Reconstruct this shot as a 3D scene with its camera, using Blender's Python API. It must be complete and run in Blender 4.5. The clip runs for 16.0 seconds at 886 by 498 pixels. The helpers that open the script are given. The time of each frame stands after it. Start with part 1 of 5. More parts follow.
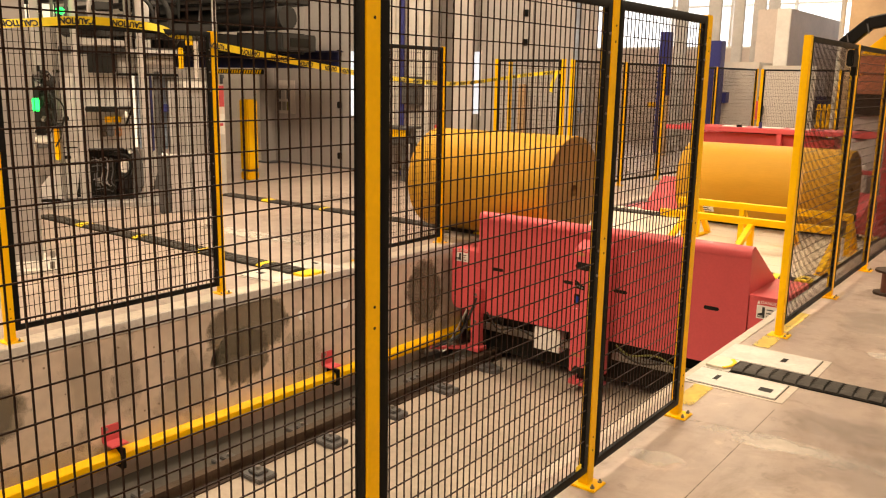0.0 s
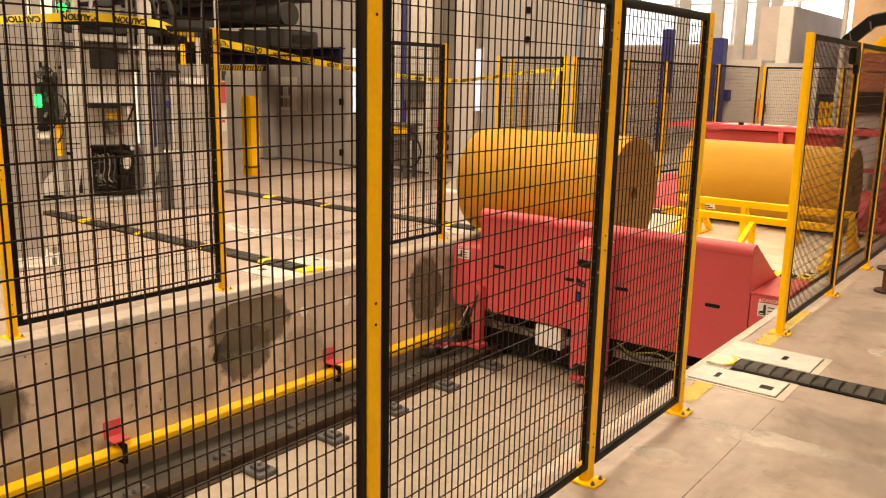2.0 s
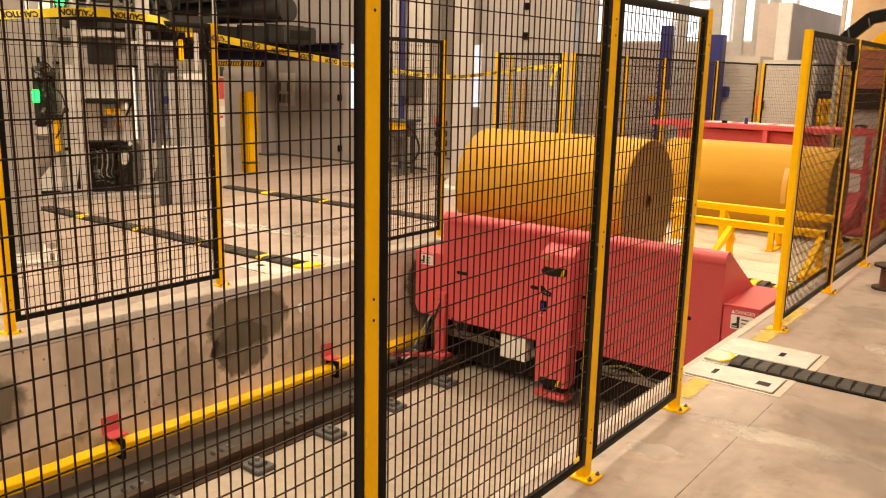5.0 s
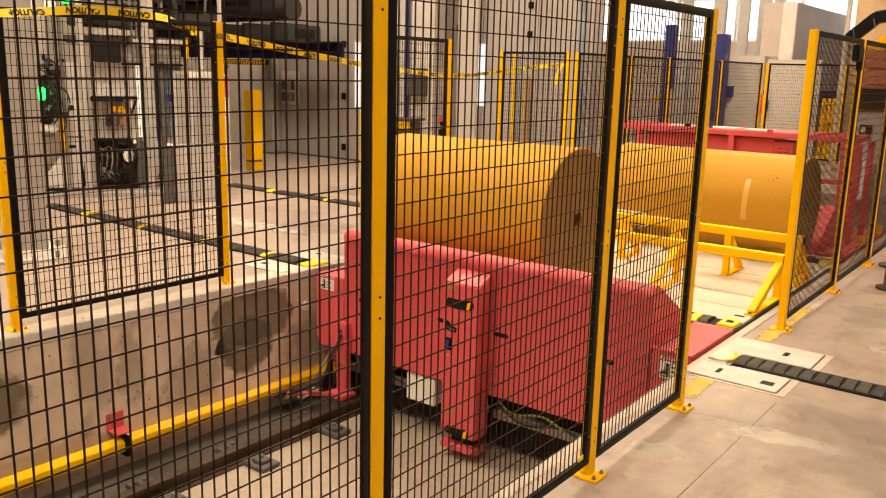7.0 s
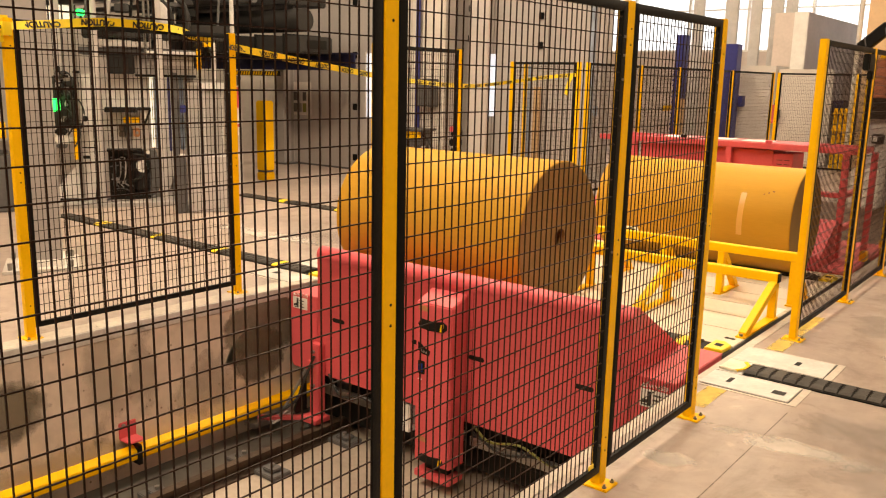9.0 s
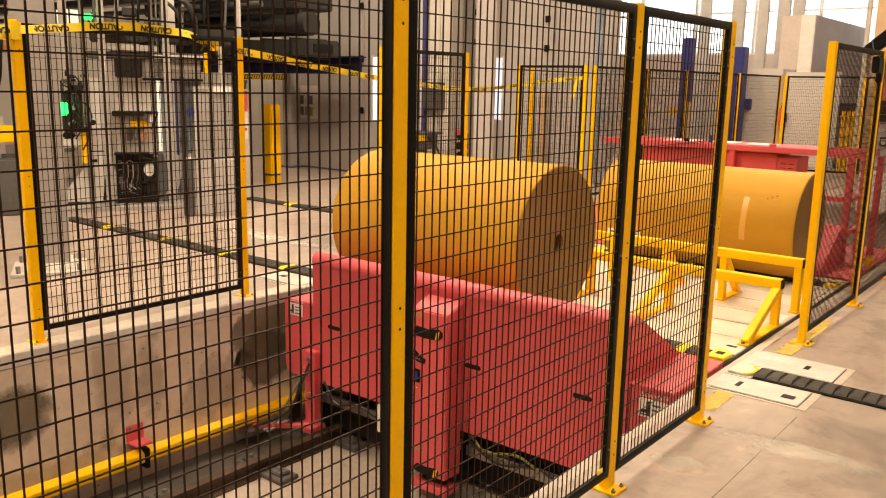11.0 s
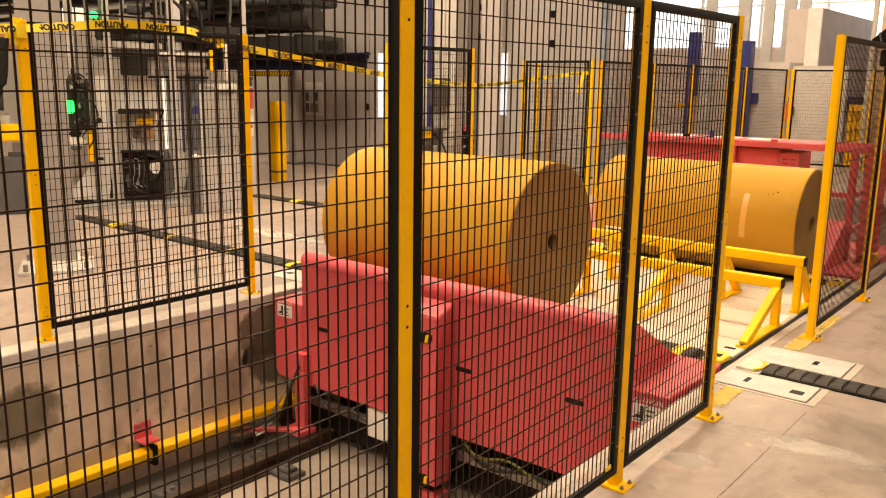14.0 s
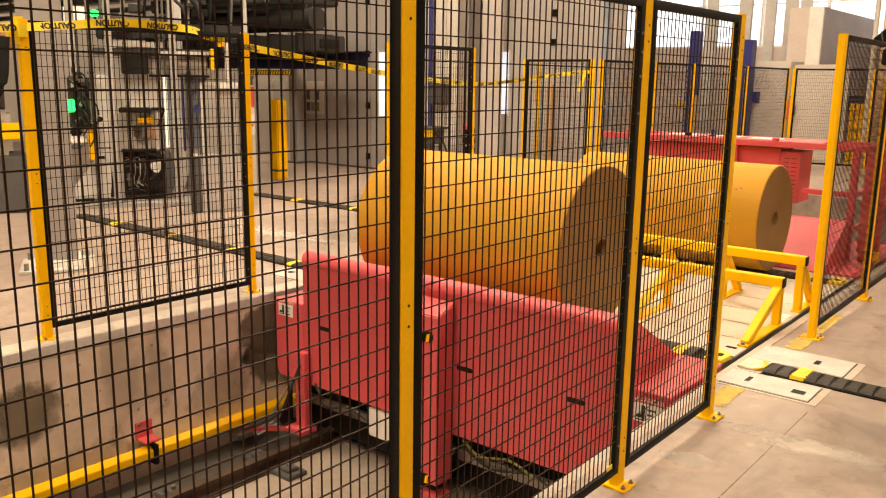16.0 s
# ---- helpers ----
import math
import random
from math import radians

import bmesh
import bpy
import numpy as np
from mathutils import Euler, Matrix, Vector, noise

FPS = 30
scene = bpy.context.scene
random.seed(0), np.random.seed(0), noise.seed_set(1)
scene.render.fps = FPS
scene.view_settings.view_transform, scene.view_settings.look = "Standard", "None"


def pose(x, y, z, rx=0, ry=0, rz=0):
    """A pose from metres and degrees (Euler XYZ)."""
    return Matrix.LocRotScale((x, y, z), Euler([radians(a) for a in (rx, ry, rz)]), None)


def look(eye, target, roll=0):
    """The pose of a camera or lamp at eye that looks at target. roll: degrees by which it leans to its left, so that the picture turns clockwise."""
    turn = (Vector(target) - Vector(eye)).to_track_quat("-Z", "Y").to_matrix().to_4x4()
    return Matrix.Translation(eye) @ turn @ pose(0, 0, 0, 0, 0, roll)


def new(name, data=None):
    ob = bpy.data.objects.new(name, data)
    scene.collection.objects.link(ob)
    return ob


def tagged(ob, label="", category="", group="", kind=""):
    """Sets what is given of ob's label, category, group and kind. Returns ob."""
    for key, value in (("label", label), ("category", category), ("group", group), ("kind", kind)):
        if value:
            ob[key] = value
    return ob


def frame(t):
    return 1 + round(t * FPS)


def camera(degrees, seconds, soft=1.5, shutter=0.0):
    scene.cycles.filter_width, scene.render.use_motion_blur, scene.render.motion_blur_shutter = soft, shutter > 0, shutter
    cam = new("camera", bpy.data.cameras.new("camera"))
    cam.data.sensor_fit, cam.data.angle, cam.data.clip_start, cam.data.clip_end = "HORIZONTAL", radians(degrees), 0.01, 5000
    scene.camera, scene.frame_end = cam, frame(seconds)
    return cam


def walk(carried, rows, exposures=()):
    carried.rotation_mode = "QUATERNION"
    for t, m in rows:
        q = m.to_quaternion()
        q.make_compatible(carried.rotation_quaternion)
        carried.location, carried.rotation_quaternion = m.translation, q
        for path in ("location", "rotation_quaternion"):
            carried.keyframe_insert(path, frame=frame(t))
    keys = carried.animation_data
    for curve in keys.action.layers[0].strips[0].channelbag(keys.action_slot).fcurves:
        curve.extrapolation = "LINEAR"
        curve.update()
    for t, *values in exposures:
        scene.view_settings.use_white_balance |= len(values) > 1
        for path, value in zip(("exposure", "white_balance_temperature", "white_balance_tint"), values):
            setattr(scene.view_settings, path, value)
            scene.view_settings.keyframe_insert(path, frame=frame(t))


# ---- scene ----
from collections import defaultdict

S = 0.91                      # metres in one unit of the plan
cam = camera(55.77, 16.0, soft=1.15)


def eye(yaw, tilt, roll, x, y, z):
    return pose(x * S, y * S, z * S, 90 - tilt, 0, -yaw) @ pose(0, 0, 0, 0, 0, roll)


# seconds, heading, tilt and roll in degrees, eye in plan units
PATH = [
    (0.0, -37.374, 11.483, 1.015, 1.520, -4.002, 1.690),
    (0.5, -37.380, 11.587, 1.001, 1.521, -4.004, 1.691),
    (1.0, -37.443, 11.658, 0.942, 1.529, -4.009, 1.693),
    (1.5, -37.426, 11.663, 1.040, 1.525, -4.007, 1.689),
    (2.0, -37.478, 11.684, 1.131, 1.524, -4.006, 1.690),
    (2.5, -37.428, 11.567, 1.200, 1.527, -4.013, 1.691),
    (3.0, -37.347, 11.549, 1.284, 1.529, -4.014, 1.692),
    (3.5, -37.313, 11.619, 1.218, 1.529, -4.014, 1.690),
    (4.0, -37.294, 11.860, 1.181, 1.528, -4.007, 1.690),
    (6.5, -37.495, 12.008, 1.383, 1.526, -4.015, 1.689),
    (7.0, -37.562, 12.030, 1.405, 1.526, -4.021, 1.691),
    (7.5, -37.707, 11.961, 1.350, 1.530, -4.025, 1.692),
    (8.0, -37.968, 11.748, 1.157, 1.535, -4.022, 1.690),
    (8.5, -38.181, 11.554, 1.088, 1.538, -4.027, 1.691),
    (9.0, -38.342, 11.347, 1.251, 1.540, -4.035, 1.689),
    (11.5, -38.831, 11.096, 1.089, 1.526, -4.037, 1.687),
    (12.0, -38.887, 11.113, 0.993, 1.525, -4.036, 1.687),
    (12.5, -38.959, 11.229, 0.926, 1.518, -4.029, 1.688),
    (13.0, -39.060, 11.351, 0.901, 1.517, -4.030, 1.688),
    (13.5, -39.110, 11.438, 0.891, 1.517, -4.032, 1.691),
    (14.0, -39.162, 11.410, 0.821, 1.519, -4.031, 1.689),
    (14.5, -39.153, 11.411, 0.836, 1.517, -4.029, 1.689),
    (15.0, -39.126, 11.422, 0.896, 1.510, -4.027, 1.688),
    (15.5, -39.212, 11.465, 0.843, 1.512, -4.027, 1.690),
    (16.0, -39.218, 11.493, 0.837, 1.514, -4.028, 1.690),
]
walk(cam, [(t, eye(*r)) for t, *r in PATH], [(0.0, 0.0), (16.0, 0.0)])

# ---- light ----
world = bpy.data.worlds.new("world")
scene.world = world
world.use_nodes = True
_n = world.node_tree.nodes
_sky = _n.new("ShaderNodeTexSky")
_sky.sky_type, _sky.sun_disc = "NISHITA", False
_sky.sun_elevation, _sky.sun_rotation = radians(42), radians(20)
world.node_tree.links.new(_sky.outputs[0], _n["Background"].inputs[0])
_n["Background"].inputs[1].default_value = 0.12
sun_data = bpy.data.lights.new("sun", "SUN")
sun_data.energy, sun_data.angle, sun_data.color = 3.0, radians(0.5), (1, 0.95, 0.86)
sun = new("sun", sun_data)
sun.matrix_basis = look((0, 30, 30), (-3, 10, 0))

# Unseen roof lamps; several added only to brighten recess, car front and hall end.
HIGH_BAYS = [(1.6, -6.0), (2.6, 3.5), (2.6, 10.0), (-3.2, -4.6), (-3.2, 4.6), (-3.2, 12.0), (-6.6, -1.5), (-7.4, 4.4), (-7.2, 13.6), (-6.0, 18.6), (-4.6, -0.6), (-13.2, 7.5)]
LAMP_Z = 7.6
for _x, _y in HIGH_BAYS:
    _d = bpy.data.lights.new("high_bay_light", "AREA")
    _d.shape, _d.size, _d.size_y = "RECTANGLE", 0.5, 1.2
    _d.energy, _d.color = 305, (1.0, 0.79, 0.55)
    _o = new("high_bay_light", _d)
    _o.matrix_basis = pose(_x * S, _y * S, LAMP_Z * S - 0.03)


# ---- materials ----
def mat(name, base, rough=0.6, metal=0.0, dark=0.7, light=1.12, big=1.5, fine=40.0, bump=0.15, mix=0.55,
        coat=0.0, emit=0.0, rand=0.0, streak=None, spec=0.5, rvar=0.15):
    m = bpy.data.materials.new(name)
    m.use_nodes = True
    nt = m.node_tree
    N, L = nt.nodes.new, nt.links.new
    b = nt.nodes["Principled BSDF"]
    tc = N("ShaderNodeTexCoord")
    mp = N("ShaderNodeMapping")
    L(tc.outputs["Object"], mp.inputs[0])
    if streak:
        mp.inputs["Scale"].default_value = streak
    n1 = N("ShaderNodeTexNoise")
    n1.inputs["Scale"].default_value, n1.inputs["Detail"].default_value, n1.inputs["Roughness"].default_value = big, 6, 0.62
    n2 = N("ShaderNodeTexNoise")
    n2.inputs["Scale"].default_value, n2.inputs["Detail"].default_value = fine, 5
    L(mp.outputs[0], n1.inputs[0])
    L(mp.outputs[0], n2.inputs[0])
    r1 = N("ShaderNodeValToRGB")
    r1.color_ramp.elements[0].position, r1.color_ramp.elements[1].position = 0.32, 0.7
    r1.color_ramp.elements[0].color = (*[min(1, c * dark) for c in base], 1)
    r1.color_ramp.elements[1].color = (*[min(1, c * light) for c in base], 1)
    L(n1.outputs[0], r1.inputs[0])
    mr = N("ShaderNodeMapRange")
    mr.inputs["To Min"].default_value, mr.inputs["To Max"].default_value = 1 - mix * 0.45, 1 + mix * 0.35
    L(n2.outputs[0], mr.inputs[0])
    mul = N("ShaderNodeVectorMath")
    mul.operation = "SCALE"
    L(r1.outputs[0], mul.inputs[0])
    if rand:
        oi = N("ShaderNodeObjectInfo")
        rr = N("ShaderNodeMapRange")
        rr.inputs["To Min"].default_value, rr.inputs["To Max"].default_value = 1 - rand, 1 + rand
        L(oi.outputs["Random"], rr.inputs[0])
        mm = N("ShaderNodeMath")
        mm.operation = "MULTIPLY"
        L(mr.outputs[0], mm.inputs[0])
        L(rr.outputs[0], mm.inputs[1])
        L(mm.outputs[0], mul.inputs["Scale"])
    else:
        L(mr.outputs[0], mul.inputs["Scale"])
    L(mul.outputs[0], b.inputs["Base Color"])
    rg = N("ShaderNodeMapRange")
    rg.inputs["To Min"].default_value, rg.inputs["To Max"].default_value = max(0.05, rough - rvar), min(1, rough + rvar)
    L(n1.outputs[0], rg.inputs[0])
    L(rg.outputs[0], b.inputs["Roughness"])
    b.inputs["Metallic"].default_value = metal
    b.inputs["Specular IOR Level"].default_value = spec
    b.inputs["Coat Weight"].default_value = coat
    if bump:
        bp = N("ShaderNodeBump")
        bp.inputs["Strength"].default_value, bp.inputs["Distance"].default_value = bump, 0.01
        L(n2.outputs[0], bp.inputs["Height"])
        L(bp.outputs[0], b.inputs["Normal"])
    if emit:
        b.inputs["Emission Color"].default_value = (*base, 1)
        b.inputs["Emission Strength"].default_value = emit
    return m


def floor_material(name, base):
    """Polished concrete: broad clouds, trowel blotches, dark spill stains and pale scuffs."""
    m = mat(name, base, 0.45, dark=0.80, light=1.08, big=0.5, fine=11, bump=0.04, mix=0.4, rvar=0.15)
    nt = m.node_tree
    N, L = nt.nodes.new, nt.links.new
    b = nt.nodes["Principled BSDF"]
    src = b.inputs["Base Color"].links[0].from_socket
    tc = N("ShaderNodeTexCoord")
    for scale, lo, hi, tint, depth in ((0.9, 0.42, 0.62, (0.80, 0.78, 0.79), 0.8), (2.3, 0.52, 0.66, (0.62, 0.58, 0.54), 0.7), (6.5, 0.58, 0.68, (0.62, 0.60, 0.58), 0.6), (3.7, 0.60, 0.66, (1.28, 1.26, 1.22), 0.8)):
        n = N("ShaderNodeTexNoise")
        n.inputs["Scale"].default_value, n.inputs["Detail"].default_value, n.inputs["Roughness"].default_value, n.inputs["Distortion"].default_value = scale, 8, 0.68, 0.6
        mp = N("ShaderNodeMapping")
        mp.inputs["Location"].default_value = (scale * 3.7, scale * 1.3, 0)
        L(tc.outputs["Object"], mp.inputs[0])
        L(mp.outputs[0], n.inputs[0])
        r = N("ShaderNodeMapRange")
        r.inputs["From Min"].default_value, r.inputs["From Max"].default_value, r.inputs["To Max"].default_value = lo, hi, depth
        L(n.outputs[0], r.inputs[0])
        x = N("ShaderNodeMix")
        x.data_type, x.blend_type = "RGBA", "MULTIPLY"
        L(r.outputs[0], x.inputs["Factor"])
        L(src, x.inputs["A"])
        x.inputs["B"].default_value = (*tint, 1)
        src = x.outputs["Result"]
    L(src, b.inputs["Base Color"])
    return m


def pitted(m, scale=9.0, size=0.055):
    """Small dark blow holes, as cast concrete has."""
    nt = m.node_tree
    N, L = nt.nodes.new, nt.links.new
    b = nt.nodes["Principled BSDF"]
    src = b.inputs["Base Color"].links[0].from_socket
    tc = N("ShaderNodeTexCoord")
    v = N("ShaderNodeTexVoronoi")
    v.inputs["Scale"].default_value = scale
    L(tc.outputs["Object"], v.inputs["Vector"])
    r = N("ShaderNodeMapRange")
    r.inputs["From Min"].default_value, r.inputs["From Max"].default_value = size, size * 1.5
    r.inputs["To Min"].default_value, r.inputs["To Max"].default_value = 0.75, 0.0
    L(v.outputs["Distance"], r.inputs[0])
    x = N("ShaderNodeMix")
    x.data_type, x.blend_type = "RGBA", "MULTIPLY"
    L(r.outputs[0], x.inputs["Factor"])
    L(src, x.inputs["A"])
    x.inputs["B"].default_value = (0.25, 0.2, 0.16, 1)
    L(x.outputs["Result"], b.inputs["Base Color"])
    return m


def swept(m, tint=(0.80, 0.77, 0.74), depth=0.7):
    """Long faint streaks along the hall, left by sweeping and wheels, and a fine dark fleck."""
    nt = m.node_tree
    N, L = nt.nodes.new, nt.links.new
    b = nt.nodes["Principled BSDF"]
    src = b.inputs["Base Color"].links[0].from_socket
    tc = N("ShaderNodeTexCoord")
    for sc, stretch, lo, hi, c in ((7.0, (1, 0.12, 1), 0.52, 0.72, tint), (34.0, (1, 0.8, 1), 0.60, 0.72, (0.72, 0.68, 0.63))):
        mp_ = N("ShaderNodeMapping")
        mp_.inputs["Scale"].default_value = stretch
        L(tc.outputs["Object"], mp_.inputs[0])
        n = N("ShaderNodeTexNoise")
        n.inputs["Scale"].default_value, n.inputs["Detail"].default_value, n.inputs["Roughness"].default_value = sc, 7, 0.7
        L(mp_.outputs[0], n.inputs[0])
        r = N("ShaderNodeMapRange")
        r.inputs["From Min"].default_value, r.inputs["From Max"].default_value, r.inputs["To Max"].default_value = lo, hi, depth
        L(n.outputs[0], r.inputs[0])
        x = N("ShaderNodeMix")
        x.data_type, x.blend_type = "RGBA", "MULTIPLY"
        L(r.outputs[0], x.inputs["Factor"])
        L(src, x.inputs["A"])
        x.inputs["B"].default_value = (*c, 1)
        src = x.outputs["Result"]
    L(src, b.inputs["Base Color"])
    return m


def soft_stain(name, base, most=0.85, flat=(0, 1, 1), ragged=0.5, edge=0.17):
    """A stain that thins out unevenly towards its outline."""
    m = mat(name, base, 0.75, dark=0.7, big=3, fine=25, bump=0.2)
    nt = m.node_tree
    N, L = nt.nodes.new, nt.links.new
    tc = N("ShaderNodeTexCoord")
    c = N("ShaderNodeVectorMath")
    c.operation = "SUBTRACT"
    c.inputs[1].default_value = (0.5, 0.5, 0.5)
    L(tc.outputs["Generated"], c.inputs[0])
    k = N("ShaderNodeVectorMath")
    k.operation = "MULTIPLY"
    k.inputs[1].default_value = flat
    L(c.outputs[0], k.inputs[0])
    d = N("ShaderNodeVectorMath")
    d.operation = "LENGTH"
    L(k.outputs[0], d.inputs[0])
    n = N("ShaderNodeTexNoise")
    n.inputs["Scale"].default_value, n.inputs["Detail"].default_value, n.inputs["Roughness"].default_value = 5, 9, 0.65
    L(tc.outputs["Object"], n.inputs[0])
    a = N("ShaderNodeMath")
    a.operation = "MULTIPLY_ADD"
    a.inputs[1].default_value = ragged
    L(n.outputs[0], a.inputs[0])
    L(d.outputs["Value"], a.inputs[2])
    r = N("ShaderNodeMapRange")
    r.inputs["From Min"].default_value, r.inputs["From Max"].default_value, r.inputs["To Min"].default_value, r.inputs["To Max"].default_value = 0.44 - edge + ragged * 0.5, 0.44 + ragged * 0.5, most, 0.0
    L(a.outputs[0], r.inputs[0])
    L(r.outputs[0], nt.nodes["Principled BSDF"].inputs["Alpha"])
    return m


M_EDGE = mat("pale_concrete_edge", (0.55, 0.48, 0.40), 0.6, big=1.2, fine=30, bump=0.1)
M_PIT = pitted(mat("cast_concrete", (0.68, 0.575, 0.49), 0.8, dark=0.72, light=1.08, big=0.9, fine=13, bump=0.3))
M_PITFLOOR = mat("dusty_concrete", (0.365, 0.302, 0.243), 0.75, dark=0.7, big=0.8, fine=20, bump=0.2)
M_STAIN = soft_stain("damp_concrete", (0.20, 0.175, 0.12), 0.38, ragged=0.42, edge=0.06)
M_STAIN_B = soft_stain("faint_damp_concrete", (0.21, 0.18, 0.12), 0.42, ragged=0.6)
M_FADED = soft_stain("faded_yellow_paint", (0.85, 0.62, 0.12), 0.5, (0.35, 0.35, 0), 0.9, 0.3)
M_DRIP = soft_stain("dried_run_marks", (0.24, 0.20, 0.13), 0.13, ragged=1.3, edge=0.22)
M_SCUFF = soft_stain("pale_scuff", (0.75, 0.68, 0.60), 0.35, (1, 1, 0), 1.1)
M_SPILL = soft_stain("dull_floor_stain", (0.24, 0.22, 0.21), 0.10, (1, 1, 0), 1.0)
M_FLOOR = swept(floor_material("polished_concrete", (0.40, 0.318, 0.266)))
M_RED = mat("red_paint", (0.63, 0.098, 0.112), 0.42, dark=0.88, light=1.06, big=1.3, fine=60, bump=0.05, mix=0.2, spec=0.35)
M_YEL = mat("yellow_paint", (0.95, 0.55, 0.0006), 0.42, dark=0.95, light=1.04, big=2.5, fine=60, bump=0.05, mix=0.2, spec=0.14)
M_BLK = mat("black_powder_coat", (0.008, 0.008, 0.008), 0.5, dark=0.8, big=6, fine=120, bump=0.08, mix=0.3, spec=0.10)
M_WIRE = mat("black_wire", (0.022, 0.010, 0.007), 0.4, dark=0.8, big=6, fine=120, bump=0, mix=0.2, spec=0.12)
M_KRAFT = mat("kraft_paper", (0.51, 0.275, 0.027), 0.5, dark=0.9, light=1.06, big=1.4, fine=30, bump=0.05, mix=0.18, streak=(0.5, 3, 3), rvar=0.08, spec=0.10)
# Cut paper edges; the shade of faces turned away is put into this colour.
M_KRAFTEND = mat("shaded_kraft_roll_end", (0.25, 0.155, 0.056), 0.75, dark=0.8, light=1.08, big=3, fine=70, bump=0.25, mix=0.4, spec=0.2)
M_DECK = mat("pale_deck_steel", (0.70, 0.62, 0.50), 0.45, dark=0.85, light=1.06, big=1.6, fine=40, bump=0.06, mix=0.25)
M_PLATE = mat("pale_floor_plate", (0.60, 0.565, 0.52), 0.5, dark=0.72, light=1.1, big=4, fine=45, bump=0.1, mix=0.4)
M_SLAT = mat("dark_rubber_slat", (0.055, 0.049, 0.043), 0.55, dark=0.7, big=8, fine=70, bump=0.25, rand=0.25, spec=0.2)
M_STEEL = mat("worn_steel", (0.34, 0.32, 0.30), 0.38, 0.85, dark=0.7, big=4, fine=60, bump=0.1)
M_RAIL = mat("rusty_rail", (0.075, 0.05, 0.034), 0.6, 0.5, dark=0.6, big=5, fine=50, bump=0.3)
M_GREY = mat("grey_wall_panel", (0.44, 0.405, 0.388), 0.55, dark=0.92, light=1.04, big=0.7, fine=20, bump=0.03, mix=0.15)
M_GREYD = mat("dark_grey_paint", (0.10, 0.097, 0.097), 0.5, dark=0.8, big=1.5, fine=30, bump=0.05, spec=0.3)
M_LGREY = mat("light_grey_machine_paint", (0.68, 0.635, 0.585), 0.45, dark=0.88, big=2, fine=30, bump=0.04, mix=0.25)
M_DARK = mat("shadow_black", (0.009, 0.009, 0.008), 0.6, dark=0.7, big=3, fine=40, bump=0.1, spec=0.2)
M_BLUE = mat("blue_paint", (0.03, 0.035, 0.19), 0.45, dark=0.8, big=2, fine=40, bump=0.05)
M_BLUE_D = mat("dark_blue_paint", (0.012, 0.014, 0.055), 0.5, dark=0.8, big=2, fine=40, bump=0.05, spec=0.3)
M_SOOT = mat("dark_duct_paint", (0.035, 0.034, 0.033), 0.55, dark=0.75, big=1.5, fine=25, bump=0.05, spec=0.25)
M_WHITE = mat("white_label", (0.78, 0.76, 0.72), 0.5, dark=0.93, big=5, fine=60, bump=0.02, mix=0.1)
M_INK = mat("black_print", (0.02, 0.02, 0.02), 0.5, bump=0, mix=0.1)
M_TAPE = mat("yellow_caution_tape", (0.90, 0.68, 0.012), 0.35, dark=0.92, big=8, fine=60, bump=0.05, mix=0.15)
M_WOOD = mat("pine_board", (0.55, 0.36, 0.19), 0.6, dark=0.8, big=2, fine=30, bump=0.15, streak=(8, 8, 0.6))
M_ROOF = mat("roof_deck", (0.30, 0.28, 0.26), 0.6, dark=0.85, big=1, fine=20, bump=0.05)
M_WALLW = mat("white_wall", (0.62, 0.57, 0.52), 0.6, dark=0.92, big=0.6, fine=20, bump=0.05, mix=0.2)
M_PRECAST = mat("precast_concrete_wall", (0.60, 0.52, 0.47), 0.75, dark=0.88, big=0.8, fine=16, bump=0.12, mix=0.3)
M_GALV = mat("galvanised_steel", (0.58, 0.56, 0.54), 0.5, 0.2, dark=0.85, big=3, fine=40, bump=0.05)
M_PIPEBLUE = mat("pale_blue_pipe", (0.30, 0.36, 0.46), 0.45, big=3, bump=0.03)
M_MACHINE = mat("pale_machine_paint", (0.62, 0.585, 0.555), 0.45, dark=0.88, big=2, fine=30, bump=0.04, mix=0.25)
M_CABINET = mat("mid_grey_cabinet_paint", (0.36, 0.335, 0.315), 0.45, dark=0.9, big=2, fine=30, bump=0.03, mix=0.2)
M_COLUMN = mat("grey_column_paint", (0.35, 0.325, 0.315), 0.5, dark=0.9, big=1.2, fine=25, bump=0.04, mix=0.2)
M_ORANGE = mat("orange_machine_paint", (0.45, 0.20, 0.08), 0.45, dark=0.85, big=2, fine=40, bump=0.05)
M_GREEN = mat("green_signal_lens", (0.02, 0.95, 0.12), 0.3, bump=0, emit=3.0)
M_TUBE = mat("lamp_panel", (1.0, 0.82, 0.6), 0.4, bump=0, emit=9.0)
M_DAY = mat("bright_daylight_sky", (1.0, 0.98, 0.97), 0.9, bump=0, emit=2.1)
M_PANE = mat("pale_lit_pane", (0.80, 0.87, 1.0), 0.5, bump=0, emit=0.75)
M_CREAM = mat("lit_doorway", (1.0, 0.86, 0.62), 0.9, bump=0, emit=1.2)
M_BLUELENS = mat("blue_lens", (0.03, 0.07, 0.5), 0.15, bump=0, coat=0.5)
M_HOSE = mat("yellow_green_cable", (0.22, 0.22, 0.05), 0.5, bump=0)
M_CONDUIT = mat("black_cable", (0.02, 0.02, 0.02), 0.5, bump=0)
glass = bpy.data.materials.new("window_glass")
glass.use_nodes = True
_b = glass.node_tree.nodes["Principled BSDF"]
_b.inputs["Transmission Weight"].default_value, _b.inputs["Roughness"].default_value, _b.inputs["IOR"].default_value = 1, 0.02, 1.1


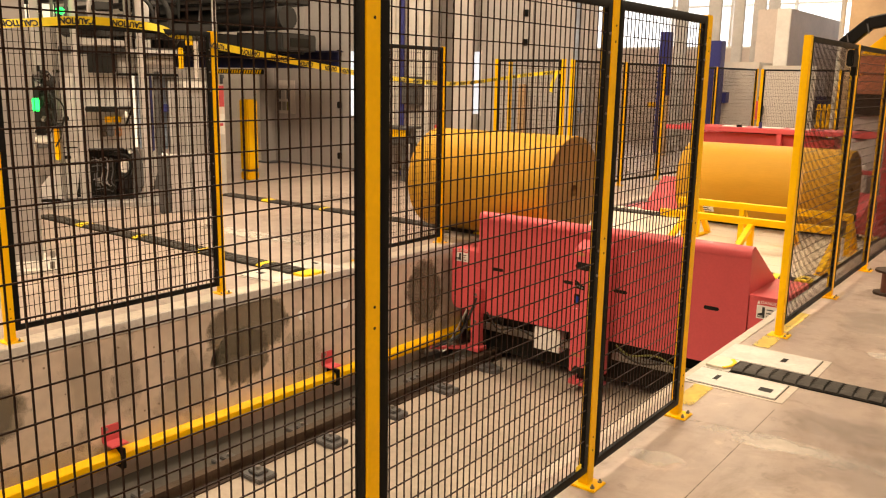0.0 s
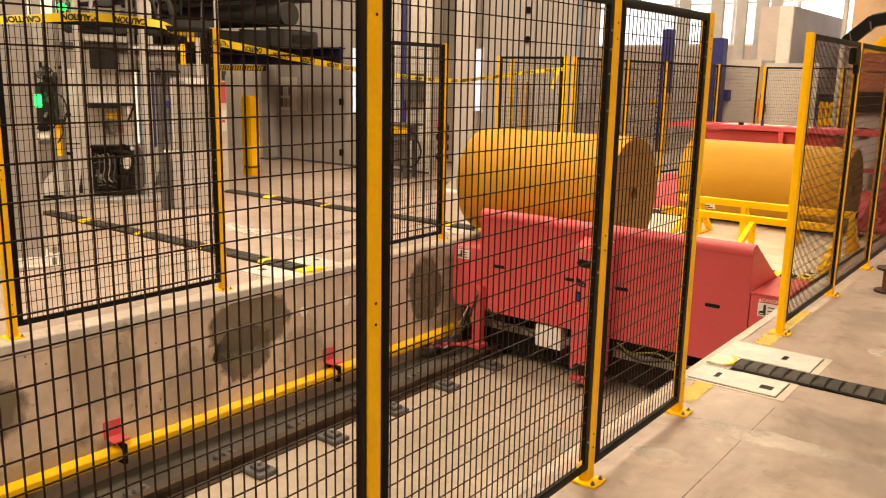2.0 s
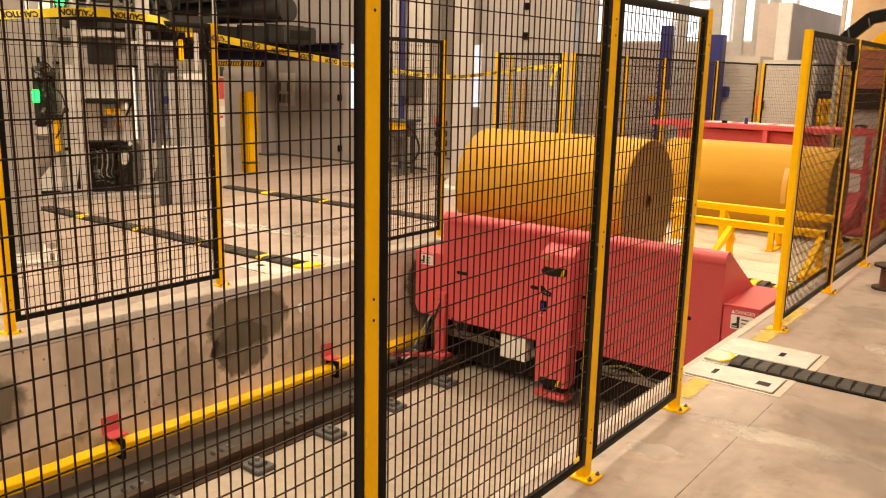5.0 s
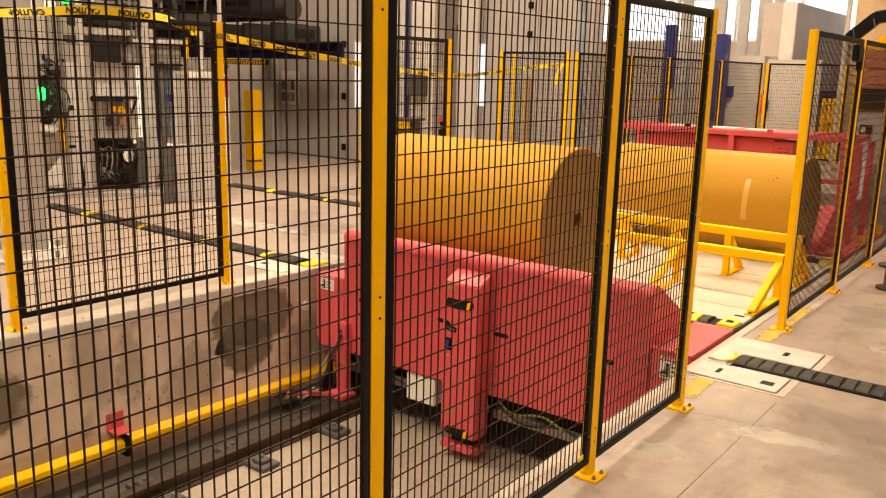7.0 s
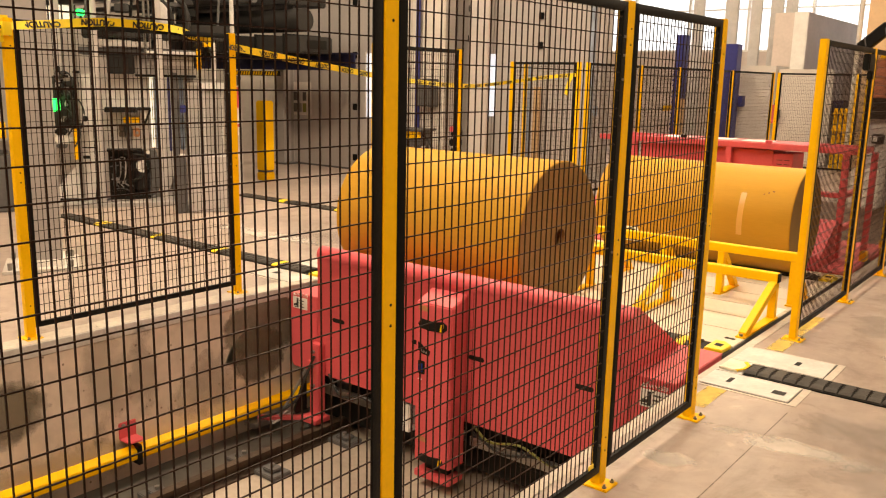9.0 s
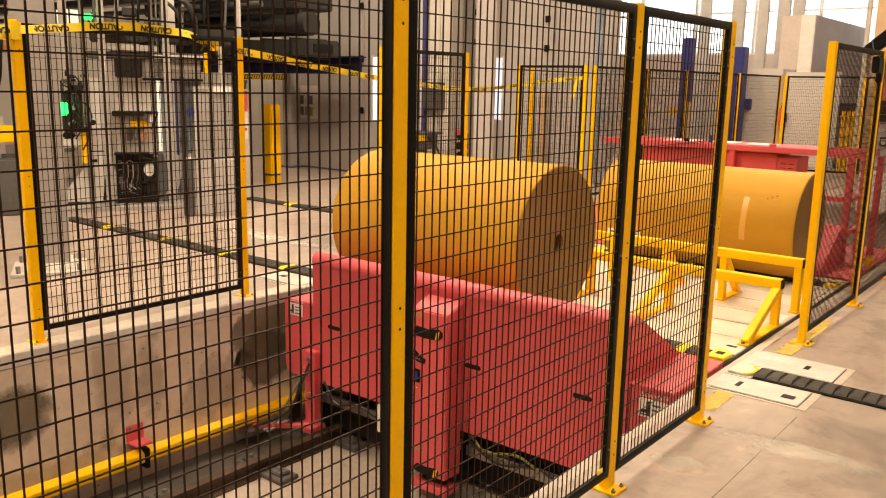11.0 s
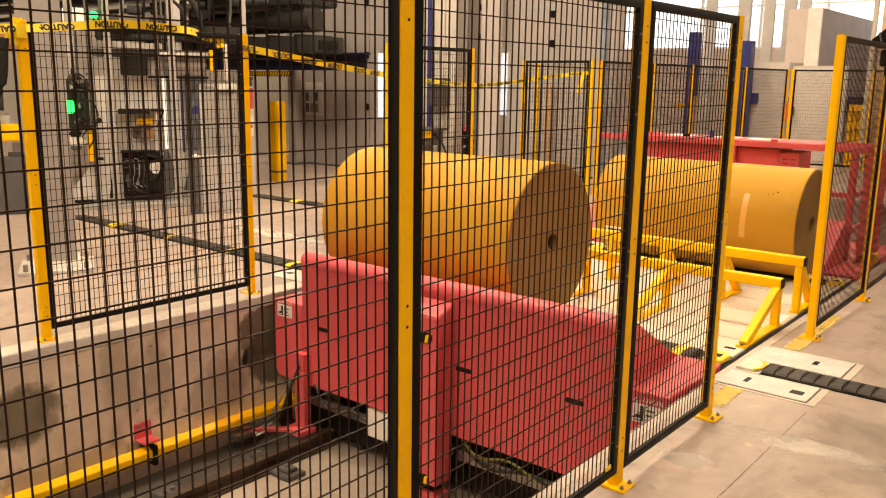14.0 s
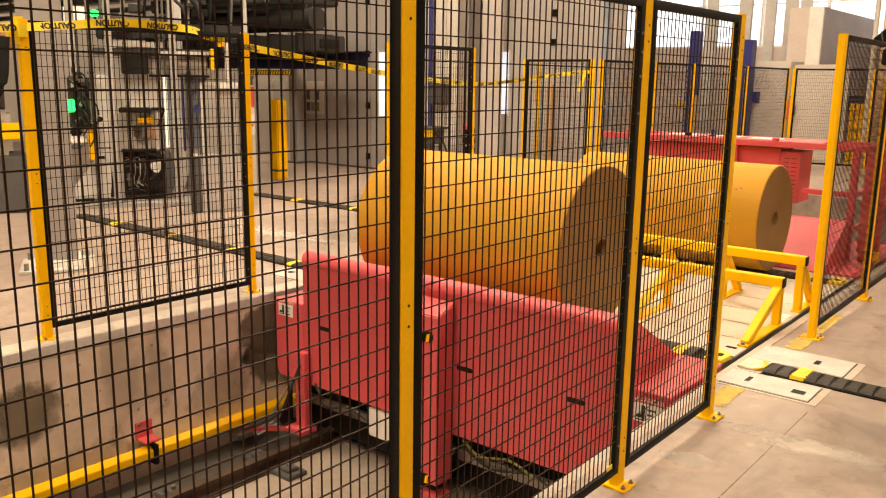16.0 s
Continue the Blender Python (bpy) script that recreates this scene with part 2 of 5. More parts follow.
# ---- mesh helpers (plan units) ----
def box(bm, x0, x1, y0, y1, z0, z1, bev=0.0, rot=None):
    r = bmesh.ops.create_cube(bm, size=1)
    vs = r["verts"]
    bmesh.ops.scale(bm, vec=(x1 - x0, y1 - y0, z1 - z0), verts=vs)
    if rot:
        bmesh.ops.rotate(bm, verts=vs, matrix=rot)
    bmesh.ops.translate(bm, vec=((x0 + x1) / 2, (y0 + y1) / 2, (z0 + z1) / 2), verts=vs)
    if bev:
        es = list({e for v in vs for e in v.link_edges})
        bmesh.ops.bevel(bm, geom=es, offset=bev, segments=2, affect="EDGES", clamp_overlap=True)
    return bm


def B(x0, x1, y0, y1, z0, z1, bev=0.0):
    return box(bmesh.new(), x0, x1, y0, y1, z0, z1, bev)


def rod(bm, a, b, r, n=10, r2=None, caps=True):
    a, b = Vector(a), Vector(b)
    d = b - a
    res = bmesh.ops.create_cone(bm, cap_ends=caps, segments=n, radius1=r, radius2=r if r2 is None else r2, depth=d.length)
    q = d.to_track_quat("Z", "Y").to_matrix()
    bmesh.ops.rotate(bm, verts=res["verts"], matrix=q)
    bmesh.ops.translate(bm, vec=(a + b) / 2, verts=res["verts"])
    return bm


def R(a, b, r, n=12, r2=None):
    return rod(bmesh.new(), a, b, r, n, r2)


def beam(bm, a, b, w, h, bev=0.004):
    """A rectangular bar from a to b, w wide and h deep."""
    a, b = Vector(a), Vector(b)
    d = b - a
    r = bmesh.ops.create_cube(bm, size=1)
    vs = r["verts"]
    bmesh.ops.scale(bm, vec=(w, h, d.length), verts=vs)
    es = list({e for v in vs for e in v.link_edges})
    if bev:
        vs = list({v for f in bmesh.ops.bevel(bm, geom=es, offset=bev, segments=1, affect="EDGES")["faces"] for v in f.verts} | {v for v in vs if v.is_valid})
    bmesh.ops.rotate(bm, verts=vs, matrix=d.to_track_quat("Z", "Y").to_matrix())
    bmesh.ops.translate(bm, vec=(a + b) / 2, verts=vs)
    return bm


def prism(outline, axis, a, b, bev=0.0):
    """An outline in the two other axes, drawn out along axis from a to b."""
    bm = bmesh.new()
    put = {"x": lambda p, k: (k, p[0], p[1]), "y": lambda p, k: (p[0], k, p[1]), "z": lambda p, k: (p[0], p[1], k)}[axis]
    lo = [bm.verts.new(put(p, a)) for p in outline]
    hi = [bm.verts.new(put(p, b)) for p in outline]
    bm.faces.new(lo)
    bm.faces.new(hi[::-1])
    for i in range(len(outline)):
        j = (i + 1) % len(outline)
        bm.faces.new((lo[j], lo[i], hi[i], hi[j]))
    bmesh.ops.recalc_face_normals(bm, faces=bm.faces)
    if bev:
        bmesh.ops.bevel(bm, geom=list(bm.edges), offset=bev, segments=2, affect="EDGES", clamp_overlap=True)
    return bm


def cable(points, r, n=8, steps=6):
    """A round cable through points (Catmull-Rom)."""
    P = [Vector(p) for p in points]
    P = [P[0] * 2 - P[1], *P, P[-1] * 2 - P[-2]]
    line = []
    for i in range(1, len(P) - 2):
        for k in range(steps):
            t = k / steps
            p0, p1, p2, p3 = P[i - 1:i + 3]
            line.append(0.5 * (2 * p1 + (p2 - p0) * t + (2 * p0 - 5 * p1 + 4 * p2 - p3) * t * t + (3 * p1 - p0 - 3 * p2 + p3) * t ** 3))
    line.append(P[-2])
    bm = bmesh.new()
    rings = []
    for i, p in enumerate(line):
        d = (line[min(i + 1, len(line) - 1)] - line[max(i - 1, 0)]).normalized()
        u = d.orthogonal().normalized() if abs(d.z) > 0.95 else d.cross(Vector((0, 0, 1))).normalized()
        w = d.cross(u)
        rings.append([bm.verts.new(p + r * (math.cos(2 * math.pi * k / n) * u + math.sin(2 * math.pi * k / n) * w)) for k in range(n)])
    for a, b in zip(rings, rings[1:]):
        for k in range(n):
            bm.faces.new((a[k], a[(k + 1) % n], b[(k + 1) % n], b[k]))
    bm.faces.new(rings[0][::-1])
    bm.faces.new(rings[-1])
    bmesh.ops.recalc_face_normals(bm, faces=bm.faces)
    return bm


def mesh_of(name, bm, material, smooth=True):
    bm.transform(Matrix.Scale(S, 4))
    me = bpy.data.meshes.new(name)
    bm.to_mesh(me)
    bm.free()
    me.materials.append(material)
    if smooth:
        for p in me.polygons:
            p.use_smooth = True
        me.set_sharp_from_angle(angle=radians(35))
    return me


def part(name, bm, material, parent=None, label="", at=None, rz=0.0):
    ob = new(name, mesh_of(name, bm, material))
    ob.parent = parent
    if at or rz:
        ob.matrix_basis = pose(*[c * S for c in (at or (0, 0, 0))], 0, 0, rz)
    if label:
        ob["label"] = label
    return ob


def thing(name, label, category, group="", kind="", at=(0, 0, 0), rz=0.0):
    ob = new(name)
    ob.empty_display_size = 0.1
    ob.matrix_basis = pose(*[c * S for c in at], 0, 0, rz)
    return tagged(ob, label, category, group, kind)


def solo(name, bm, material, label, category, group="", kind="", at=None, rz=0.0):
    return tagged(part(name, bm, material, None, "", at, rz), label, category, group, kind)


def spot(x, y, z, rz=0.0):
    return pose(x * S, y * S, z * S, 0, 0, rz)


# ---- floors and pit ----
PIT_N, PIT_F, PIT_Z = -0.19, -3.62, -1.12          # near edge, far edge, bottom
Y0, Y1, PIT_END = -10.0, 27.0, 9.6
X0, X1 = -20.0, 9.0

solo("floor_near", B(PIT_N, X1, Y0, PIT_END, PIT_Z - 0.3, 0), M_FLOOR, "worn polished concrete floor beside the transfer pit", "floor", kind="structure")
solo("floor_far", B(X0, PIT_F, Y0, PIT_END, PIT_Z - 0.3, 0), M_FLOOR, "worn polished concrete floor across the pit", "floor", kind="structure")
solo("floor_end", B(X0, X1, PIT_END + 0.002, Y1, PIT_Z - 0.3, 0), M_FLOOR, "polished concrete floor at the end of the hall", "floor", kind="structure")
solo("pit_floor", B(PIT_F + 0.002, PIT_N - 0.002, Y0, PIT_END, PIT_Z - 0.3, PIT_Z), M_PITFLOOR, "dusty concrete floor of the transfer pit", "floor", kind="structure")
solo("pit_lining_far", B(PIT_F, PIT_F + 0.01, Y0, PIT_END - 0.01, PIT_Z, -0.085), M_PIT, "stained cast concrete wall of the pit", "wall", kind="structure")
solo("pit_edge_far", B(PIT_F, PIT_F + 0.018, Y0, PIT_END - 0.01, -0.08, 0.004, 0.003), M_GALV, "grey steel angle along the pit edge", "edge trim", kind="structure")
solo("pit_edge_strip", B(PIT_F - 0.17, PIT_F - 0.002, Y0, PIT_END - 0.01, -0.01, 0.005), M_EDGE, "pale grout strip along the pit edge", "edge trim", kind="structure")
solo("pit_edge_near", B(PIT_N - 0.012, PIT_N + 0.05, Y0, PIT_END - 0.01, -0.1, 0.005, 0.003), M_EDGE, "pale steel angle along the near pit edge", "edge trim", kind="structure")

# saw-cut joint of the floor
JOINT_X = 0.386
_r = random.Random(6)
_y = 0.40
while _y > -3.4:
    _l = _r.uniform(0.02, 0.11)
    _bm = bmesh.new()
    beam(_bm, (JOINT_X, _y, 0.0), (JOINT_X, _y - _l, 0.0), _r.uniform(0.002, 0.0042), 0.002, 0)
    solo("floor_joint", _bm, M_RAIL, "worn saw-cut joint in the concrete floor", "floor joint", "worn joint", "structure")
    _y -= _l + _r.uniform(0.004, 0.022)


def blot(x, y, z, ry, rz, axis, seed, material, name, label, n=40, amp=0.3):
    """A thin patch of stain with an uneven outline."""
    rnd = random.Random(seed)
    ph = [(rnd.uniform(0, 6.28), rnd.uniform(0.2, 1) * amp / (k + 1)) for k in range(7)]
    pts = []
    for i in range(n):
        a = 2 * math.pi * i / n
        k = 1 + sum(w * math.sin((j + 2) * a + p) for j, (p, w) in enumerate(ph))
        pts.append((y + ry * k * math.cos(a), z + rz * k * math.sin(a)))
    return solo(name, prism(pts, axis, x, x + 0.002), material, label, "stain", "stains on the pit wall", "structure")


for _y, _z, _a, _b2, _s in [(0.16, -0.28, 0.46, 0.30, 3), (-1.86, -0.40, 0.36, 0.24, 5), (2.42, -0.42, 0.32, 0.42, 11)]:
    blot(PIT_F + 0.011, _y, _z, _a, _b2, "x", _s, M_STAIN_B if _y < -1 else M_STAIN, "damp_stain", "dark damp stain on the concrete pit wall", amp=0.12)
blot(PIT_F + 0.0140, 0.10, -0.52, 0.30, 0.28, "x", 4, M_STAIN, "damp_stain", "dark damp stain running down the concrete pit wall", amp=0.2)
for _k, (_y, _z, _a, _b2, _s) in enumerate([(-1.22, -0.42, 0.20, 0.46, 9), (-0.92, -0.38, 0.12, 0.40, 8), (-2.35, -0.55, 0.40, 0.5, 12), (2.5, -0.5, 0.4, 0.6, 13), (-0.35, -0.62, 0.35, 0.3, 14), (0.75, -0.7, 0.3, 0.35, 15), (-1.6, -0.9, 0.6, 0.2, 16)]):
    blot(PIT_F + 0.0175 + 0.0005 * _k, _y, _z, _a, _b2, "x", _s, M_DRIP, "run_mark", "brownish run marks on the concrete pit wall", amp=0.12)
for _k, (_x, _y, _a, _b2, _m) in enumerate([(0.16, -0.55, 0.16, 0.09, M_SCUFF), (0.55, -0.05, 0.45, 0.12, M_SCUFF), (1.1, -0.1, 0.5, 0.35, M_SPILL), (0.75, 0.35, 0.45, 0.2, M_SPILL),
                                       (1.0, 2.0, 0.5, 0.5, M_SPILL), (0.45, 2.6, 0.25, 0.5, M_SPILL), (0.85, 1.75, 0.35, 0.12, M_SCUFF), (-5.0, 2.2, 0.6, 0.5, M_SPILL), (-5.6, 1.8, 0.9, 0.2, M_SCUFF), (-6.5, 4.6, 0.9, 0.6, M_SPILL)]):
    blot(0.0006 * (_k + 1), _x, _y, _a, _b2, "z", 20 + _k, _m, "floor_stain", "uneven stain on the concrete floor", amp=0.15)
for _y, _z in [(0.738, -0.305), (1.253, -0.311)]:
    solo("wall_plug", R((PIT_F + 0.008, _y, _z), (PIT_F + 0.027, _y, _z), 0.042, 20), M_WHITE, "round pale grout plug in the pit wall", "wall plug", "grout plugs")


# Dirt and the shade at the wall foot are both put into this colour.
solo("pit_gutter", B(PIT_F + 0.012, -3.12, Y0, PIT_END - 0.02, PIT_Z - 0.01, PIT_Z + 0.003), mat("shaded_dirty_concrete", (0.085, 0.076, 0.064), 0.7, dark=0.6, big=2, fine=20, bump=0.2), "dark dirty strip of pit floor with shade painted in along the wall", "floor", kind="structure")


# ---- rails in the pit ----
def pit_rail(x):
    ob = thing("crane_rail", "rusty steel rail bolted to the pit floor", "rail", "rails of the transfer pit", at=(x, 0, PIT_Z))
    o = [(-0.06, 0), (0.06, 0), (0.06, 0.012), (0.01, 0.03), (0.01, 0.08), (0.035, 0.09), (0.035, 0.12), (-0.035, 0.12), (-0.035, 0.09), (-0.01, 0.08), (-0.01, 0.03), (-0.06, 0.012)]
    part("rail_bar", prism(o, "y", Y0 + 0.1, PIT_END - 0.05), M_RAIL, ob)
    y = -4.035
    while y < 8.5:
        for s in (-1, 1):
            c = part("rail_clip", box(box(bmesh.new(), -0.11, 0.11, -0.085, 0.085, 0, 0.035, 0.006), -0.05, 0.06, -0.05, 0.05, 0.035, 0.062, 0.006), M_GREYD, ob, "", (s * 0.16, y, 0))
            part("bolt", R((0, 0, 0.06), (0, 0, 0.085), 0.018, 6), M_STEEL, c)
        y += 0.73
    return ob


pit_rail(-3.03)
pit_rail(-0.78)


def busbar():
    ob = thing("conductor_bar", "yellow hexagonal conductor bar along the pit wall", "conductor bar", at=(-3.545, 0, -0.922))
    hexa = [(0.062 * math.cos(math.pi / 3 * k + 0.52), 0.062 * math.sin(math.pi / 3 * k + 0.52)) for k in range(6)]
    for y in (-9.45, -7.35, -5.25, -3.15, -1.05, 1.05, 3.15, 5.25, 7.35):
        part("bar_section", prism(hexa, "y", y, y + 2.096, 0.003), M_YEL, ob)
    for y in (-5.25, -3.15, -1.05, 1.05, 3.15, 5.25, 7.35):
        part("clamp", B(-0.066, 0.069, y - 0.017, y + 0.017, -0.075, 0.072, 0.004), M_BLK, ob, "black clamp")
        k = part("bracket", box(box(bmesh.new(), -0.069, -0.055, y - 0.08, y + 0.05, 0.10, 0.22, 0.004), -0.06, 0.06, y - 0.08, y + 0.05, 0.095, 0.107, 0.004), M_RED, ob, "red angle bracket")
        part("bolt", R((-0.056, y - 0.05, 0.2), (-0.045, y - 0.05, 0.2), 0.014, 6), M_STEEL, k)
        part("rod", R((0, y, 0.06), (0, y, 0.1), 0.012, 8), M_BLK, ob)
    return ob


busbar()


# ---- fences ----
def fence_post(fence, x, y, h=2.0, rz=0.0):
    """A post with its base plate, anchor bolts and bolt holes."""
    up = part("post", B(-0.018, 0.028, -0.028, 0.028, 0.012, h, 0.0025), M_YEL, fence, "yellow steel fence post", (x, y, 0), rz)
    part("base_plate", B(-0.06, 0.075, -0.055, 0.055, 0, 0.010, 0.003), M_YEL, up)
    for px, py in ((0.055, -0.035), (0.055, 0.035)):
        part("bolt", rod(R((px, py, 0.010), (px, py, 0.018), 0.010, 6), (px, py, 0.018), (px, py, 0.027), 0.005, 8), M_STEEL, up, "zinc anchor bolt")
    for z in (h - 0.105, h - 0.165, h * 0.535, h * 0.505, 0.22, 0.16):
        part("hole", R((0.024, 0.004, z), (0.0288, 0.004, z), 0.0045, 10), M_DARK, up)
    return up


def fence_panel(fence, a, b, z0=0.07, z1=1.99, pitch=0.0342, rise=0.0688, wire=0.0017, deep=0.02, lead=0.0829, base=0.215):
    """A welded-wire panel in a tube frame from a to b on the plan."""
    a, b = Vector(a), Vector(b)
    w = (b - a).length
    rz = math.degrees(math.atan2(b.y - a.y, b.x - a.x)) - 90
    t, d0, d1 = 0.036, 0.0265 - deep, 0.0265
    fr = bmesh.new()
    rings = []
    for x in (d0, d1):
        for e in (0, t):
            rings.append([fr.verts.new((x, y, z)) for y, z in ((e, z0 + e), (w - e, z0 + e), (w - e, z1 - e), (e, z1 - e))])
    for p, q in ((0, 1), (1, 3), (3, 2), (2, 0)):
        for k in range(4):
            fr.faces.new((rings[p][k], rings[p][(k + 1) % 4], rings[q][(k + 1) % 4], rings[q][k]))
    bmesh.ops.recalc_face_normals(fr, faces=fr.faces)
    bmesh.ops.bevel(fr, geom=list(fr.edges), offset=0.002, segments=1, affect="EDGES")
    ob = part("panel", fr, M_BLK, fence, "black tube-framed wire panel", (a.x, a.y, 0), rz)
    verts, faces = [], []

    def bar(x0, x1, a0, a1, c0, c1):
        k = len(verts)
        verts.extend([(p * S, q * S, r * S) for p in (x0, x1) for q in (a0, a1) for r in (c0, c1)])
        faces.extend([tuple(k + i for i in f) for f in ((0, 1, 3, 2), (4, 6, 7, 5), (0, 4, 5, 1), (2, 3, 7, 6), (0, 2, 6, 4), (1, 5, 7, 3))])

    q = w - lead + pitch
    while q > w - t:
        q -= pitch
    while q > t + 0.006:
        bar(0.018 - wire, 0.018 + wire, q - wire, q + wire, z0 + t - 0.01, z1 - t + 0.01)
        q -= pitch
    q = base
    while q < z1 - t - 0.006:
        bar(0.018 + wire, 0.018 + 3 * wire, t - 0.01, w - t + 0.01, q - wire, q + wire)
        q += rise
    me = bpy.data.meshes.new("wire_mesh")
    me.from_pydata(verts, [], faces)
    me.materials.append(M_WIRE)
    wm = new("wire_mesh", me)
    wm.parent = ob
    wm["kind"] = "stuff"
    if deep > 0.01:
        for z in (z1 - 0.13, z1 - 0.20, z1 - 0.29, z1 - 0.43, 1.03, 0.93, 0.2):
            part("panel_bolt", R((d1, w - 0.018, z), (d1 + 0.006, w - 0.018, z), 0.005, 8), M_STEEL, ob)
    return ob


def fence(label, posts, gaps=(), h=2.006, deep=0.02, leads={}):
    """A fence along a row of posts; gaps: the bays without a panel; leads: where a bay's mesh begins."""
    f = thing("safety_fence", label, "safety fence", "safety fences")
    for i, (x, y) in enumerate(posts):
        j = min(i, len(posts) - 2)
        d = Vector(posts[j + 1]) - Vector(posts[j])
        fence_post(f, x, y, h, math.degrees(math.atan2(d.y, d.x)) - 90)
        if i + 1 < len(posts) and i not in gaps:
            d.normalize()
            fence_panel(f, Vector((x, y)) + d * 0.03, Vector(posts[i + 1]) - d * 0.03, z1=h - 0.006, deep=deep if i == 0 else 0.02, lead=leads.get(i, 0.0829), base=0.223 if i in leads else 0.215)
    return f


NEAR_POSTS = [-3.70, -2.357, -0.985, 0.0, 1.80, 3.17, 4.48, 5.82, 7.16]
pit_fence = fence("black wire-mesh safety fence on yellow posts beside the pit", [(0, y) for y in NEAR_POSTS[:4]], deep=0.009, leads={1: 0.099})
past_fence = fence("black wire-mesh safety fence on yellow posts past the floor conveyor", [(0, y) for y in NEAR_POSTS[4:]])
FAR_X = -3.76
fence("black wire-mesh safety fence with caution tape tied to it", [(FAR_X, y) for y in (-3.30, -1.615, 0.03)], (0,))
fence("black wire-mesh safety fence panel between two conveyors", [(FAR_X, y) for y in (1.62, 2.855)])
fence("black wire-mesh gate between yellow posts at the wall", [(-5.875, 6.98), (-4.745, 7.05)])
hall_fence = fence("black wire-mesh safety fence running down the hall", [(-4.69, 7.2), (-4.62, 8.82), (-4.51, 10.1), (-4.31, 12.1), (-4.12, 13.95)])
fence("black wire-mesh safety fence across the end of the hall", [(-4.05, 14.1), (-2.62, 14.4), (-1.25, 14.6), (0.1, 14.6), (1.5, 14.6)])

_gp = thing("gate_post", "yellow steel post with a blue hose behind the gate", "post", at=(0, 0, 0))
fence_post(_gp, -6.04, 7.6, 2.0)
part("hose", R((-5.93, 7.55, 0.02), (-5.93, 7.55, 1.95), 0.03, 10), M_PIPEBLUE, _gp, "pale blue hose")

part("sensor_box", box(box(bmesh.new(), 0.027, 0.075, 2.78, 2.93, 1.83, 1.95, 0.008), 0.03, 0.065, 2.93, 3.0, 1.76, 1.93, 0.008), M_DARK, past_fence, "black sensor box on the fence")
part("yellow_sticker", B(0.019, 0.0225, -1.105, -1.065, 0.108, 0.128), M_TAPE, pit_fence, "small yellow sticker")
part("yellow_tag", B(-4.575, -4.56, 9.66, 10.0, 1.27, 1.36, 0.004), M_YEL, hall_fence, "small yellow tag on the fence")


# ---- slat conveyors ----
def slat_mesh(material, length=0.068, width=0.185):
    """One conveyor slat: a plate with raised grip ribs."""
    o = [(-width / 2, 0), (width / 2, 0), (width / 2, 0.010), (width / 2 - 0.012, 0.019), (width / 2 - 0.035, 0.0225), (-width / 2 + 0.035, 0.0225), (-width / 2 + 0.012, 0.019), (-width / 2, 0.010)]
    bm = prism(o, "x", -length / 2, length / 2)
    for y in (-0.048, -0.016, 0.016, 0.048):
        for x in (-0.028, 0.030):
            box(bm, x - 0.0045, x + 0.0045, y - 0.005, y + 0.005, 0.018, 0.0265)
    return mesh_of("slat", bm, material)


SLAT, SLAT_Y = slat_mesh(M_SLAT), slat_mesh(M_TAPE)


def slat_conveyor(label, x0, x1, y, z, parent=None, yellow=()):
    ob = parent or thing("slat_conveyor", label, "conveyor", "in-floor slat conveyors", at=(0, y, z))
    tray = part("tray", B(x0, x1, -0.10, 0.10, 0.001, 0.008), M_DARK, ob, "", None if parent is None else (0, y, z))
    x = x0 + 0.0375
    while x < x1 - 0.03:
        s = new("slat", SLAT_Y if any(abs(x - v) < 0.06 for v in yellow) else SLAT)
        s.parent = tray
        s.matrix_basis = spot(x, 0, 0.006)
        x += 0.075
    return ob


LANE_1, LANE_2 = 0.923, 3.60
slat_conveyor("dark slat conveyor with yellow slats set in the floor", -8.2, -3.79, LANE_1, 0.0, None, (-7.28, -6.2, -5.15, -4.25))
slat_conveyor("dark slat conveyor with yellow slats set in the floor", -8.2, -3.79, LANE_2, 0.0, None, (-7.3, -6.2, -5.2, -4.2))
near_conveyor = slat_conveyor("dark slat conveyor running across the near floor", 0.0, 4.4, LANE_1 + 0.01, 0.0)
_saw = [(0.036 + (0.009 if _k % 2 else -0.004), -0.094 + 0.0188 * _k) for _k in range(11)]
pusher = part("yellow_slat", prism(_saw + [(x - 0.076, y) for x, y in _saw[::-1]], "z", 0.010, 0.0325, 0.0), M_TAPE, near_conveyor, "yellow painted conveyor slat")


part("end_wedge", prism([(-0.15, -0.10), (-0.035, -0.10), (-0.004, -0.05), (-0.004, 0.04), (-0.04, 0.10), (-0.15, 0.10)], "z", 0.009, 0.024, 0.004), mat("pale_worn_paint", (0.74, 0.68, 0.52), 0.5, big=6, bump=0.05), near_conveyor, "worn pale end wedge")
part("wedge_tip", prism([(-0.05, -0.098), (-0.034, -0.098), (-0.005, -0.05), (-0.005, 0.04), (-0.04, 0.096), (-0.055, 0.07), (-0.022, 0.03), (-0.022, -0.045)], "z", 0.012, 0.0265, 0.001), M_YEL, near_conveyor, "yellow edge of the wedge")


